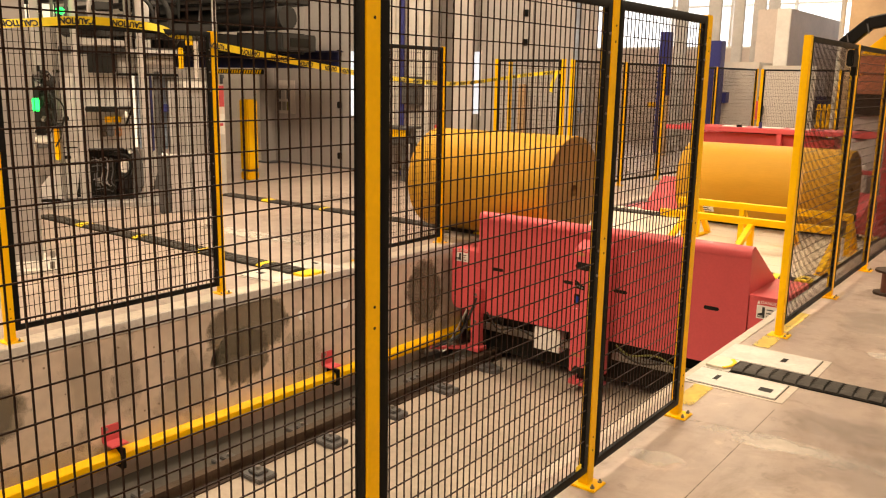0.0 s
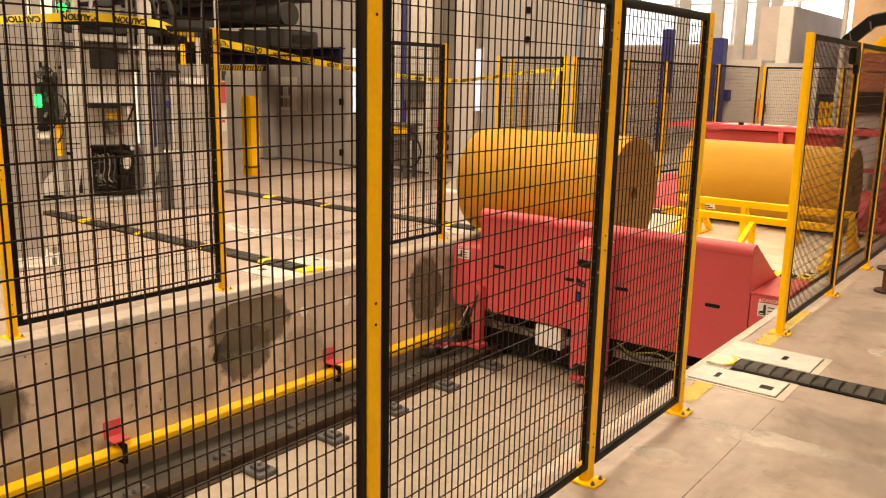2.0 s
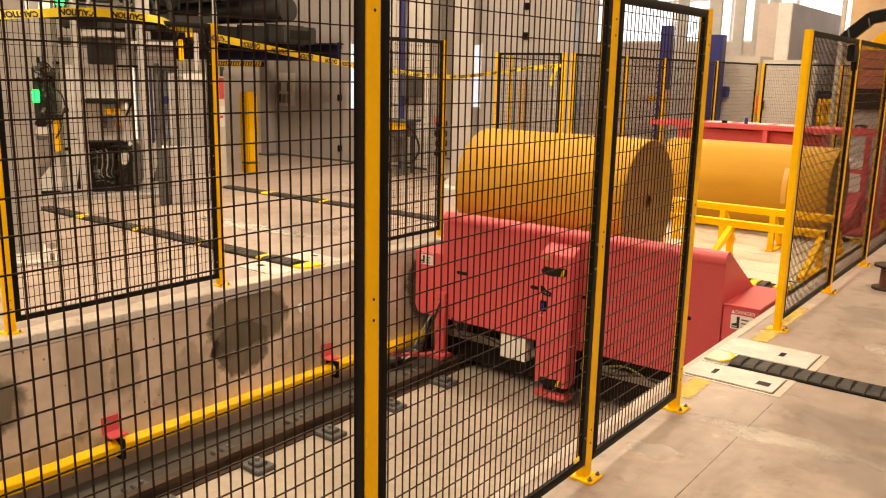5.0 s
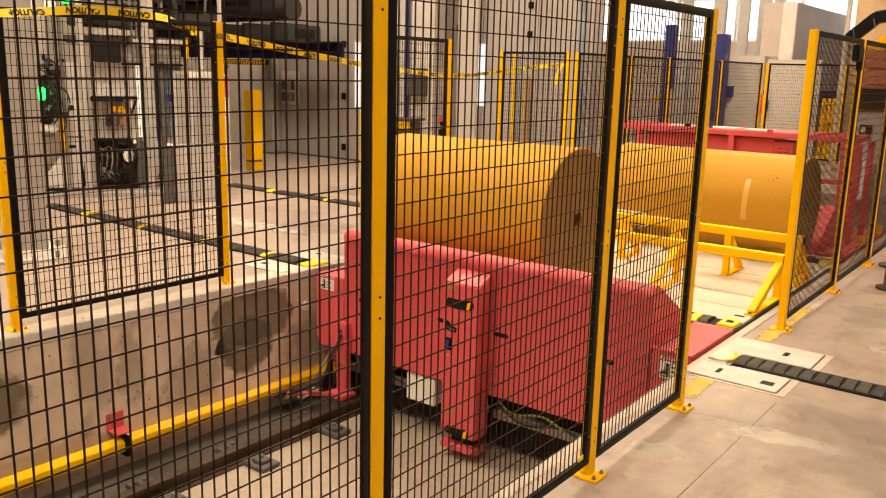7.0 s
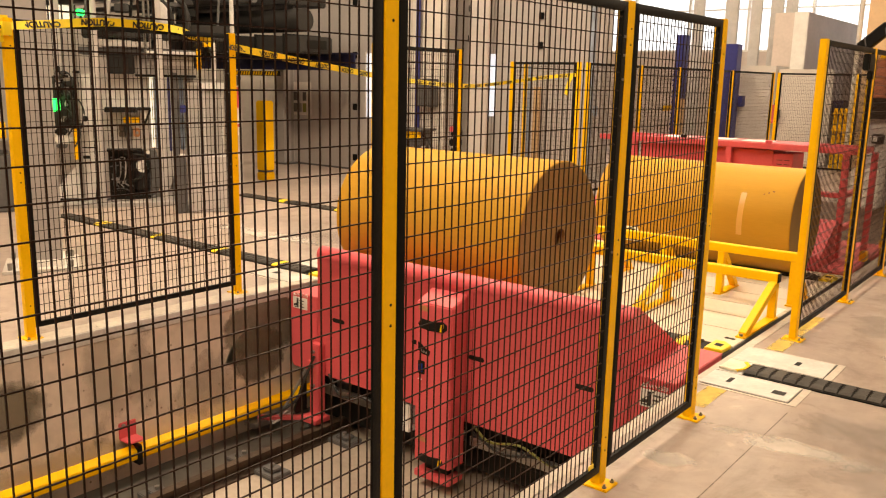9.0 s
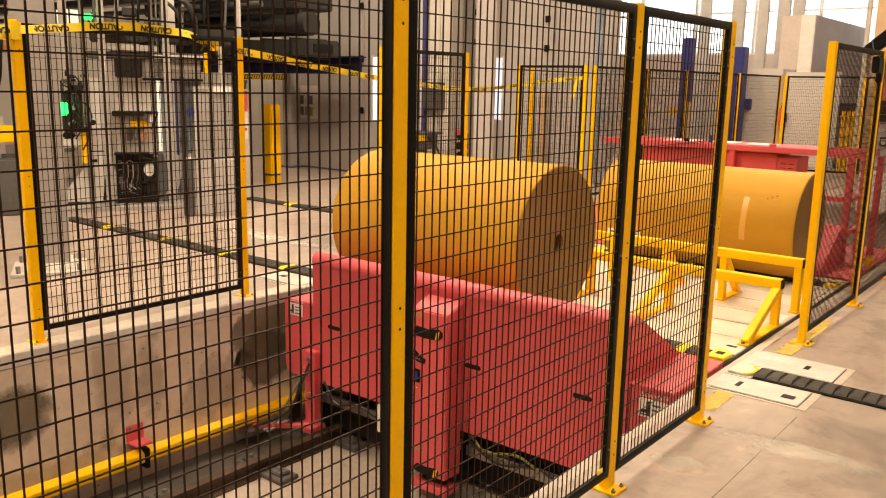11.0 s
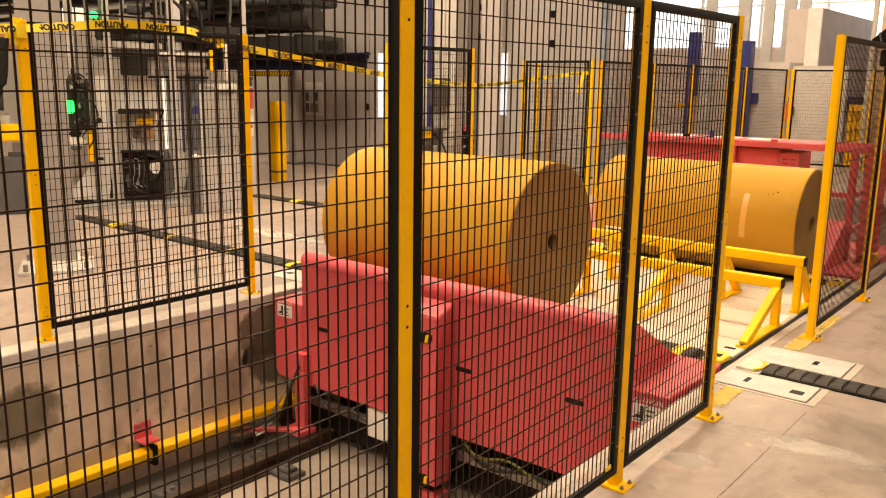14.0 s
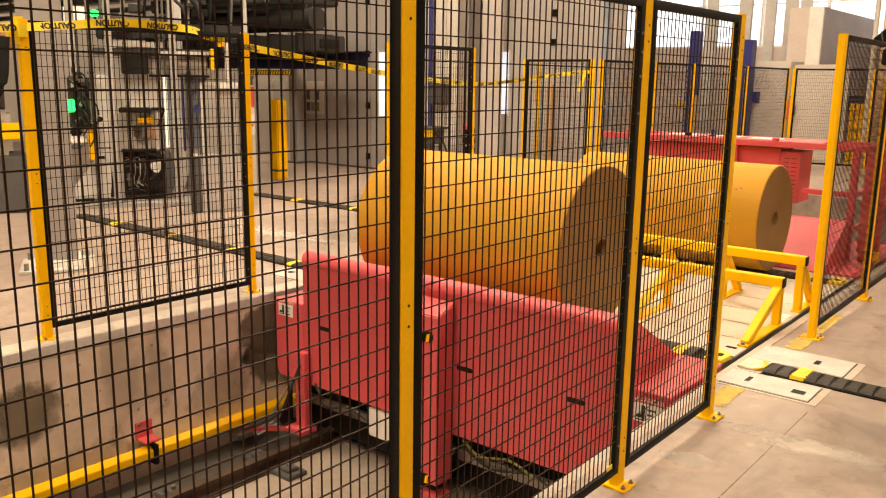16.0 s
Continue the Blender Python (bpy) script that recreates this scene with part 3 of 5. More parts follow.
def floor_plate(name, x0, x1, y0, y1, holes, label, material=M_PLATE, z=0.008):
    ob = thing(name, label, "floor plate", "steel floor plates")
    part("grout_bed", B(x0 - 0.03, x1 + 0.05, y0 - 0.03, y1 + 0.03, -0.01, 0.0035), M_EDGE, ob, "pale grout round the plate")
    part("plate_gap", B(x0 - 0.006, x1 + 0.006, y0 - 0.006, y1 + 0.006, -0.008, 0.0048), M_DARK, ob)
    part("plate", B(x0, x1, y0, y1, 0.001, z + 0.001, 0.003), material, ob)
    for hx, hy, hw, hl in holes:
        part("slot_rim", B(hx - hw - 0.008, hx + hw + 0.008, hy - hl - 0.008, hy + hl + 0.008, z - 0.002, z + 0.0018), M_GALV, ob)
        part("lifting_hole", B(hx - hw, hx + hw, hy - hl, hy + hl, z - 0.002, z + 0.0025), M_DARK, ob)
    for cx in (x0 + 0.04, x1 - 0.04):
        for cy in (y0 + 0.03, y1 - 0.03):
            part("screw", R((cx, cy, z - 0.001), (cx, cy, z + 0.0022), 0.005, 10), M_GALV, ob)
    return ob


floor_plate("floor_plate", -0.16, 0.345, 0.54, 0.805, ((-0.02, 0.675, 0.014, 0.045), (0.265, 0.65, 0.036, 0.032)), "pale steel floor plate with lifting slots")
floor_plate("floor_plate", -0.16, 0.385, 1.075, 1.40, ((0.198, 1.25, 0.016, 0.04),), "pale steel floor plate with a lifting slot")
floor_plate("floor_plate", -0.16, -0.005, 0.81, 1.07, (), "pale steel end plate with a yellow edge")
floor_plate("floor_plate", -4.20, -3.68, 0.52, 0.79, ((-4.04, 0.675, 0.036, 0.03),), "pale steel floor plate at the pit edge")
floor_plate("floor_plate", -4.20, -3.68, 1.055, 1.33, ((-3.98, 1.26, 0.036, 0.02),), "pale steel floor plate at the pit edge")
floor_plate("floor_plate", -4.20, -3.68, 3.19, 3.46, ((-4.04, 3.35, 0.036, 0.03),), "pale steel floor plate at the pit edge")
floor_plate("floor_plate", -4.20, -3.68, 3.73, 4.0, (), "pale steel floor plate at the pit edge")
for _y in (LANE_1, LANE_2):
    solo("end_guide", prism([(-3.785, _y - 0.11), (-3.66, _y - 0.10), (-3.64, _y - 0.03), (-3.64, _y + 0.14), (-3.785, _y + 0.11)], "z", 0.001, 0.026, 0.004), M_TAPE, "yellow painted conveyor end guide at the pit edge", "end guide", "yellow end guides")
for _k, (_x, _y, _w, _l) in enumerate([(-0.01, 1.60, 0.055, 0.16), (-0.03, 0.33, 0.055, 0.17), (-0.01, 2.2, 0.045, 0.3)]):
    solo("paint_mark", B(_x - _w, _x + _w, _y - _l, _y + _l, 0.0052, 0.0066), M_FADED, "faded yellow paint line on the concrete floor", "paint mark", "worn paint lines", "structure")


# ---- transfer car ----
car = thing("transfer_car", "red rail-guided transfer car with a pale deck in the pit", "transfer car")


def danger_label(parent, x0, x1, y, z0, z1):
    lab = part("danger_label", B(x0, x1, y - 0.004, y, z0, z1), M_WHITE, parent, "white and black danger label")
    w, h = x1 - x0, z1 - z0
    part("pictogram", prism([(x0 + 0.07 * w, z0 + 0.10 * h), (x0 + 0.40 * w, z0 + 0.10 * h), (x0 + 0.40 * w, z0 + 0.9 * h), (x0 + 0.27 * w, z0 + 0.9 * h), (x0 + 0.27 * w, z0 + 0.45 * h), (x0 + 0.07 * w, z0 + 0.35 * h)], "y", y - 0.006, y - 0.003), M_INK, lab)
    part("pictogram_figure", B(x0 + 0.10 * w, x0 + 0.30 * w, y - 0.008, y - 0.005, z0 + 0.17 * h, z0 + 0.23 * h), M_WHITE, lab)
    for k in range(3):
        part("text_bar", B(x0 + 0.48 * w, x0 + (0.80 - 0.07 * (k % 2)) * w, y - 0.006, y - 0.003, z0 + (0.16 + 0.26 * k) * h, z0 + (0.25 + 0.26 * k) * h), M_GREYD, lab)
    cu = bpy.data.curves.new("danger_word", "FONT")
    cu.body, cu.size, cu.align_x, cu.extrude = "DANGER", 0.037 * S, "LEFT", 0.0004
    cu.materials.append(M_WHITE)
    tx = new("danger_word", cu)
    tx.parent = parent
    tx.matrix_basis = pose((x0 + 0.17 * w) * S, (y - 0.003) * S, (z1 + 0.012) * S, 90)
    tx["label"] = "white DANGER lettering"
    part("warning_triangle", prism([(x0, z1 + 0.010), (x0 + 0.026, z1 + 0.010), (x0 + 0.013, z1 + 0.036)], "y", y - 0.003, y - 0.001), M_WHITE, parent)


def slot_hole(parent, x, y, z, w=0.13, h=0.032):
    o = [(x - w / 2 + h / 2 + h / 2 * math.cos(a), z + h / 2 * math.sin(a)) for a in [math.pi / 2 + math.pi * k / 8 for k in range(9)]]
    o += [(x + w / 2 - h / 2 + h / 2 * math.cos(a), z + h / 2 * math.sin(a)) for a in [-math.pi / 2 + math.pi * k / 8 for k in range(9)]]
    part("hand_slot", prism(o, "y", y - 0.002, y + 0.02), M_DARK, parent, "dark hand slot")


def guard(name, y, s, label, x0=-3.17, x1=-0.50):
    """A skirted guard: upright outer face, rolled top, inner face sloping to the deck. s: +1 opens to +y."""
    o = [(y, -0.62), (y, 0.335)]
    for k in range(7):
        a = math.pi - math.pi * 0.78 * k / 6
        o.append((y + s * (0.052 + 0.06 * math.cos(a)), 0.35 + 0.06 * math.sin(a)))
    o += [(y + s * 0.73, 0.016), (y + s * 0.73, -0.05), (y + s * 0.03, -0.05), (y + s * 0.03, -0.62)]
    return part(name, prism(o, "x", x0, x1), M_RED, car, label)


front = guard("front_guard", 0.05, 1, "red painted sheet steel guard with a rolled top")
part("rolled_lip", R((-3.165, 0.102, 0.345), (-0.505, 0.102, 0.345), 0.064, 20), M_RED, front)
for _x in (-2.94, -2.13, -1.62, -0.795):
    slot_hole(front, _x, 0.05, -0.145)
for _x in (-1.655,):
    part("panel_seam", B(_x - 0.0015, _x + 0.0015, 0.0485, 0.051, -0.615, 0.33), M_DARK, front)
step = part("end_step", prism([(-3.50, -0.55), (-3.46, -0.62), (-3.173, -0.62), (-3.173, 0.0), (-3.50, 0.0)], "y", 0.045, 0.60, 0.006), M_RED, car, "red sheet steel end box")
danger_label(step, -3.45, -3.285, 0.045, -0.125, -0.03)
plat = part("end_platform", prism([(-0.497, -0.52), (-0.24, -0.42), (-0.225, -0.40), (-0.225, 0.016), (-0.497, 0.016)], "y", 0.06, 0.795, 0.006), M_RED, car, "red sheet steel end platform")
danger_label(plat, -0.43, -0.265, 0.06, -0.16, -0.05)
part("platform_lip", B(-0.50, -0.222, 0.05, 0.80, 0.012, 0.022, 0.004), M_RED, plat)

# sensor column on the front of the car
column = part("sensor_column", prism([(-0.125, -0.93), (-0.125, 0.22), (0.045, 0.29), (0.045, -0.93)], "x", -2.01, -1.70, 0.008), M_RED, car, "red sheet steel sensor column")
part("column_foot", B(-2.01, -1.70, -0.125, 0.04, -1.05, -1.0, 0.006), M_RED, column)
part("column_core", B(-1.95, -1.76, -0.06, 0.03, -1.0, -0.93), M_DARK, column)
for _z, _w, _h in ((0.075, 0.25, 0.082), (-0.895, 0.22, 0.07)):
    _o = [(-1.865 - _w / 2, _z - 0.005), (-1.865 - _w / 2 + 0.02, _z - _h * 0.42), (-1.865 - 0.02, _z - _h * 0.5), (-1.865 + _w / 2 - 0.03, _z - _h * 0.4), (-1.865 + _w / 2, _z - _h * 0.1),
          (-1.865 + _w / 2, _z + _h * 0.3), (-1.865 + _w / 2 - 0.03, _z + _h * 0.5), (-1.865, _z + _h * 0.34), (-1.865 - _w / 2 + 0.03, _z + _h * 0.42)]
    _sw = part("sensor_window", prism(_o, "y", -0.128, -0.10), M_DARK, column, "dark sensor opening")
    part("sensor", prism([(-1.80, _z - 0.03), (-1.775, _z - 0.03), (-1.765, _z + 0.03), (-1.79, _z + 0.02)], "y", -0.131, -0.12), M_YEL, _sw, "yellow laser scanner")
for _z in (0.185, -0.755):
    part("cable_notch", prism([(-1.985, _z - 0.016), (-1.90, _z - 0.022), (-1.905, _z + 0.004), (-1.93, _z + 0.018), (-1.985, _z + 0.012)], "y", -0.128, -0.11), M_ORANGE, column, "small notch with a tan gland")
_lamp = part("strobe_lamp", prism([(-1.985, -0.105), (-1.965, -0.135), (-1.89, -0.145), (-1.88, -0.11), (-1.93, -0.095), (-1.95, -0.075), (-1.985, -0.06)], "y", -0.13, -0.11), M_DARK, column, "recessed strobe lamp")
for _k in range(3):
    part("strobe_lens", R((-1.955 + 0.024 * _k, -0.128, -0.115 - 0.004 * _k), (-1.955 + 0.024 * _k, -0.137, -0.115 - 0.004 * _k), 0.008, 12), M_STEEL, _lamp, "small round lens")
_bz = part("button_bezel", B(-1.985, -1.925, -0.132, -0.124, -0.285, -0.19, 0.004), M_DARK, column)
part("blue_button", B(-1.97, -1.935, -0.142, -0.130, -0.27, -0.205, 0.012), M_BLUELENS, _bz, "blue push button")
for _x in (-1.98, -1.955):
    part("rivet", R((_x, -0.123, -0.325), (_x, -0.129, -0.325), 0.004, 8), M_WHITE, column)

# under the deck
part("main_beam", B(-3.35, -0.45, 0.22, 0.36, -0.90, -0.66, 0.01), M_GREYD, car, "dark steel cross beam")
part("main_beam", B(-3.35, -0.45, 4.2, 4.34, -0.90, -0.66, 0.01), M_GREYD, car, "dark steel cross beam")
for _x in (-3.03, -0.78):
    part("side_beam", B(_x - 0.09, _x + 0.09, 0.2, 4.4, -0.84, -0.56, 0.01), M_GREYD, car)
    for _y in (0.62, 3.95):
        _w = part("wheel", R((_x - 0.06, _y, -0.87), (_x + 0.06, _y, -0.87), 0.132, 28), M_STEEL, car, "steel rail wheel")
        part("hub", R((_x - 0.075, _y, -0.87), (_x + 0.075, _y, -0.87), 0.05, 16), M_GREYD, _w)
part("channel", B(-3.3, -1.75, 0.10, 0.14, -0.80, -0.73, 0.004), M_STEEL, car, "bare steel channel")
part("channel", B(-1.68, -0.5, 0.08, 0.12, -0.80, -0.73, 0.004), M_STEEL, car, "bare steel channel")
part("junction_box", B(-2.50, -2.22, 0.06, 0.2, -0.86, -0.64, 0.008), M_WHITE, car, "pale junction box")
part("drive_motor", R((-1.35, 0.28, -0.82), (-0.9, 0.28, -0.82), 0.11, 20), M_DARK, car, "black drive motor")
part("cable", cable([(-1.66, 0.10, -0.66), (-1.5, 0.07, -0.72), (-1.25, 0.06, -0.67), (-1.0, 0.07, -0.74), (-0.7, 0.08, -0.68), (-0.5, 0.1, -0.72)], 0.009), M_HOSE, car, "yellow-green cable")
part("cable", cable([(-1.66, 0.09, -0.70), (-1.4, 0.06, -0.77), (-1.1, 0.07, -0.72), (-0.8, 0.06, -0.78), (-0.5, 0.1, -0.76)], 0.009), M_CONDUIT, car)
part("cable", cable([(-3.05, 0.05, -0.60), (-2.9, 0.03, -0.74), (-2.7, 0.05, -0.70), (-2.5, 0.06, -0.75)], 0.010), M_CONDUIT, car)
# Black sheet added in place of the shade below the front guard.
part("inner_skirt", B(-3.35, -0.45, 0.203, 0.216, -1.03, -0.3), M_DARK, car, "black sheet added in place of shade under the car")
# current collector at the pit wall
coll = part("collector_bracket", box(box(box(bmesh.new(), -3.20, -3.09, -0.02, 0.05, -0.95, -0.36, 0.006), -3.24, -3.05, -0.10, 0.06, -0.99, -0.95, 0.004), -3.21, -3.08, -0.03, 0.044, -0.58, -0.50, 0.004), M_RED, car, "red current collector bracket")
part("collector_arm", beam(bmesh.new(), (-3.20, -0.06, -0.97), (-3.50, -0.30, -0.98), 0.05, 0.03), M_RED, coll)
part("collector_shoe", B(-3.55, -3.42, -0.40, -0.22, -1.03, -0.985, 0.006), M_STEEL, coll)
part("collector_plate", prism([(0.0, -0.62), (-0.13, -0.90), (-0.11, -0.94), (0.0, -0.93)], "x", -3.27, -3.255), M_DARK, coll, "black gusset plate")
part("collector_rod", R((-3.26, 0.0, -0.60), (-3.33, -0.22, -0.95), 0.012, 8), M_STEEL, coll)
for _k in range(3):
    part("collector_finger", beam(bmesh.new(), (-3.36 - 0.04 * _k, -0.27, -1.0), (-3.33 - 0.05 * _k, -0.09, -0.955), 0.02, 0.014), M_GALV, coll, "pale contact finger")
part("collector_cable", cable([(-3.13, -0.03, -0.45), (-3.16, -0.10, -0.62), (-3.22, -0.14, -0.80), (-3.32, -0.24, -0.90), (-3.46, -0.32, -0.97)], 0.011), M_CONDUIT, coll)
for _z in (-0.42, -0.54, -0.7):
    part("bolt", R((-3.145, -0.02, _z), (-3.145, -0.045, _z), 0.015, 6), M_STEEL, coll)

# deck
DECK_X0, DECK_X1 = -3.55, -0.245
part("deck_base", B(DECK_X0, DECK_X1, 0.3, 4.9, -0.20, -0.008), M_GREYD, car, "dark deck frame")
part("deck_edge", B(DECK_X1, DECK_X1 + 0.012, 0.82, 4.95, -0.14, -0.002, 0.003), M_GREYD, car)
_y = 1.045
while _y < 3.4:
    for _a, _c in ((DECK_X0, -2.45), (-2.446, -1.35), (-1.346, DECK_X1)):
        part("deck_plate", B(_a, _c, _y, _y + 0.386, -0.008, 0.002, 0.003), M_DECK, car)
    _y += 0.39
part("deck_plate", B(DECK_X0, DECK_X1, 3.74, 4.02, -0.008, 0.002, 0.003), M_DECK, car)
part("deck_plate", B(-0.497, DECK_X1, 0.60, 0.80, -0.008, 0.001, 0.003), M_DECK, car)
for _y in (LANE_1, LANE_2):
    slat_conveyor("", DECK_X0 + 0.05, -0.36, _y, 0.0, car, (-0.55, -1.6, -2.6))
    _e = part("end_guide", prism([(-0.36, _y - 0.10), (-0.245, _y - 0.09), (-0.235, _y + 0.06), (-0.30, _y + 0.12), (-0.36, _y + 0.11)], "z", 0.002, 0.03, 0.004), M_TAPE, car, "yellow conveyor end guide")
    part("guide_slot", B(-0.325, -0.275, _y - 0.02, _y + 0.04, 0.028, 0.032), M_DARK, _e)
part("lifting_slot", B(-0.36, -0.29, 1.195, 1.23, 0.001, 0.004), M_DARK, car)
part("deck_label", B(-0.34, -0.27, 2.0, 2.28, 0.002, 0.005), M_WHITE, car, "small white label on the deck")

# yellow guard frames between the two lanes
def guard_frame(y, top, x0, x1, posts, foot, label):
    g = part("guard_rail", beam(bmesh.new(), (x0, y, top - 0.035), (x1, y, top - 0.035), 0.07, 0.07, 0.006), M_YEL, car, label)
    for x in posts:
        part("upright", beam(bmesh.new(), (x, y, 0.014), (x, y, top - 0.07), 0.055, 0.055, 0.004), M_YEL, g)
        part("brace", beam(bmesh.new(), (x, y + foot * 0.93, 0.012), (x, y + math.copysign(0.02, foot), top - 0.08), 0.055, 0.055, 0.004), M_YEL, g)
        a, b = sorted((y - math.copysign(0.05, foot), y + foot))
        k = part("foot_plate", B(x - 0.035, x + 0.035, a, b, 0.002, 0.015, 0.003), M_YEL, g)
        part("bolt", R((x, y + foot * 0.97, 0.014), (x, y + foot * 0.97, 0.03), 0.013, 6), M_STEEL, k)
    for x in (x0, x1):
        s = 1 if x > -1 else -1
        part("end_cap", B(*sorted((x, x + s * 0.006)), y - 0.034, y + 0.034, top - 0.068, top - 0.002), M_BLK, g, "black plastic cap")
    return g


guard_frame(1.92, 0.355, -2.08, -0.245, (-0.275, -1.10, -1.80), -0.66, "yellow square-tube guard rail on the deck")
guard_frame(2.42, 0.43, -2.08, -0.245, (-0.28, -0.86, -1.36, -1.85), 0.38, "yellow square-tube guard rail on the deck")

# far guard, platform and work bench behind the second lane
back = guard("back_guard", 4.62, -1, "red painted sheet steel guard with a rolled top")
part("rolled_lip", R((-3.165, 4.568, 0.345), (-0.505, 4.568, 0.345), 0.064, 20), M_RED, back)
part("back_platform", B(-0.497, -0.225, 3.9, 4.62, -0.4, 0.02, 0.006), M_RED, car, "red sheet steel end platform")
part("back_step", B(-3.50, -3.173, 4.05, 4.62, -0.6, 0.0, 0.006), M_RED, car)


def bench():
    y0, y1, zt = 4.66, 5.30, 1.12
    part("walkway", B(-3.3, -0.24, 4.63, 5.9, -0.08, 0.0, 0.006), M_RED, car, "red steel walkway")
    b = part("bench_top", B(-3.24, -0.40, y0, y0 + 0.07, zt - 0.06, zt, 0.006), M_RED, car, "red square-tube bench frame")
    part("top_tube", B(-3.24, -0.40, y1 - 0.07, y1, zt - 0.06, zt, 0.006), M_RED, b)
    for x in (-2.72, -1.72, -0.44):
        part("cross_tube", B(x, x + 0.06, y0 + 0.072, y1 - 0.072, zt - 0.06, zt - 0.002, 0.004), M_RED, b)
    for x in (-2.82, -1.72, -0.54, -0.40):
        for y in (y0, y1 - 0.06):
            part("leg", B(x, x + 0.06, y, y + 0.06, 0.0, zt - 0.06, 0.004), M_RED, b)
    cab = part("cabinet_body", B(-2.75, -1.24, y0 + 0.10, y1 - 0.1, 0.35, zt - 0.075, 0.008), M_RED, car, "red steel cabinet")
    part("louvre_panel", B(-1.235, -1.04, y0 + 0.09, y1 - 0.15, 0.5, zt - 0.10, 0.006), M_RED, cab)
    for k in range(10):
        for j in range(2):
            part("louvre", B(-1.20 + 0.075 * j, -1.145 + 0.075 * j, y0 + 0.086, y0 + 0.091, 0.56 + 0.043 * k, 0.567 + 0.043 * k), M_RAIL, cab)
    for z in (0.28, 0.62):
        part("ladder_rung", B(-0.98, -0.54, y0, y0 + 0.08, z, z + 0.05, 0.004), M_RED, b)
        part("shelf_bracket", B(-0.54, -0.48, y0 + 0.062, y1 - 0.062, z, z + 0.05, 0.004), M_RED, b)
    part("work_top", B(-2.55, -0.85, y0 + 0.075, y1 - 0.075, zt - 0.03, zt + 0.002), M_RED, b, "red bench top with papers")
    for x, y, w, r in ((-2.35, 4.9, 0.3, 8), (-1.9, 4.95, 0.36, -5), (-1.45, 4.9, 0.3, 3)):
        part("paper_sheet", box(bmesh.new(), -w / 2, w / 2, -0.11, 0.11, 0, 0.006), M_WHITE, b, "sheet of white paper", (x, y, zt + 0.005), r)
    part("tape_gun", R((-2.25, 4.78, zt + 0.004), (-2.25, 4.78, zt + 0.035), 0.035, 16), M_DARK, b, "black tape dispenser")
    part("blue_bottle", R((-1.98, 4.8, zt + 0.004), (-1.98, 4.8, zt + 0.08), 0.022, 12), M_BLUE, b, "small blue bottle")
    part("knob", R((-1.28, y0 + 0.03, zt), (-1.28, y0 + 0.03, zt + 0.03), 0.035, 14), M_RED, b)


bench()
for _y in (4.72, 5.6):
    part("side_stop", B(-0.30, -0.24, _y, _y + 0.12, 0.0, 0.1, 0.006), M_YEL, car)


# ---- paper rolls ----
def paper_roll(name, radius, length, label):
    """Origin on the floor under the middle of the near end; the roll lies along -x."""
    ob = thing(name, label, "paper roll", "brown paper rolls")
    n = 96
    bm = bmesh.new()
    rings = []
    for x, r in [(0, radius - 0.008), (-0.006, radius)] + [(-length * k / 6, radius) for k in range(1, 6)] + [(-length + 0.006, radius), (-length, radius - 0.008)]:
        rings.append([bm.verts.new((x, r * math.cos(2 * math.pi * k / n), radius + r * math.sin(2 * math.pi * k / n))) for k in range(n)])
    for a, b in zip(rings, rings[1:]):
        for k in range(n):
            bm.faces.new((a[k], a[(k + 1) % n], b[(k + 1) % n], b[k]))
    bmesh.ops.recalc_face_normals(bm, faces=bm.faces)
    part("wrapper", bm, M_KRAFT, ob, "glossy brown kraft paper wound in layers")
    for x, s in ((0, 1), (-length, -1)):
        bm = bmesh.new()
        radii = [radius - 0.008, radius * 0.93, radius * 0.92, radius * 0.7, radius * 0.69, radius * 0.42, radius * 0.41, 0.075]
        dep = [0, 0.001, -0.002, 0.0, -0.002, 0.0005, -0.0015, -0.001]
        rr = [[bm.verts.new((x + s * d, r * math.cos(2 * math.pi * k / n), radius + r * math.sin(2 * math.pi * k / n))) for k in range(n)] for r, d in zip(radii, dep)]
        for a, b in zip(rr, rr[1:]):
            for k in range(n):
                bm.faces.new((a[k], a[(k + 1) % n], b[(k + 1) % n], b[k]))
        bmesh.ops.recalc_face_normals(bm, faces=bm.faces)
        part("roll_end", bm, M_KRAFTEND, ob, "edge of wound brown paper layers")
        bm = bmesh.new()
        a, b, c = ([bm.verts.new((x - s * dd, r * math.cos(2 * math.pi * k / 32), radius + r * math.sin(2 * math.pi * k / 32))) for k in range(32)] for r, dd in ((0.077, -0.003), (0.062, -0.003), (0.06, 0.14)))
        for p, q in ((a, b), (b, c)):
            for k in range(32):
                bm.faces.new((p[k], p[(k + 1) % 32], q[(k + 1) % 32], q[k]))
        bm.faces.new(c)
        bmesh.ops.recalc_face_normals(bm, faces=bm.faces)
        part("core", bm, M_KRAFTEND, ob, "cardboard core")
    return ob


def on_curve(radius, x0, x1, a0, a1, lift=0.0015, n=10):
    """A thin patch that follows the roll's surface; a: degrees from the top toward the camera side."""
    bm = bmesh.new()
    rows = []
    for k in range(n + 1):
        a = radians(a0 + (a1 - a0) * k / n)
        rows.append([bm.verts.new((x, -(radius + lift) * math.sin(a), radius + (radius + lift) * math.cos(a))) for x in (x0, x1)])
    for p, q in zip(rows, rows[1:]):
        bm.faces.new((p[0], p[1], q[1], q[0]))
    bmesh.ops.recalc_face_normals(bm, faces=bm.faces)
    return bm


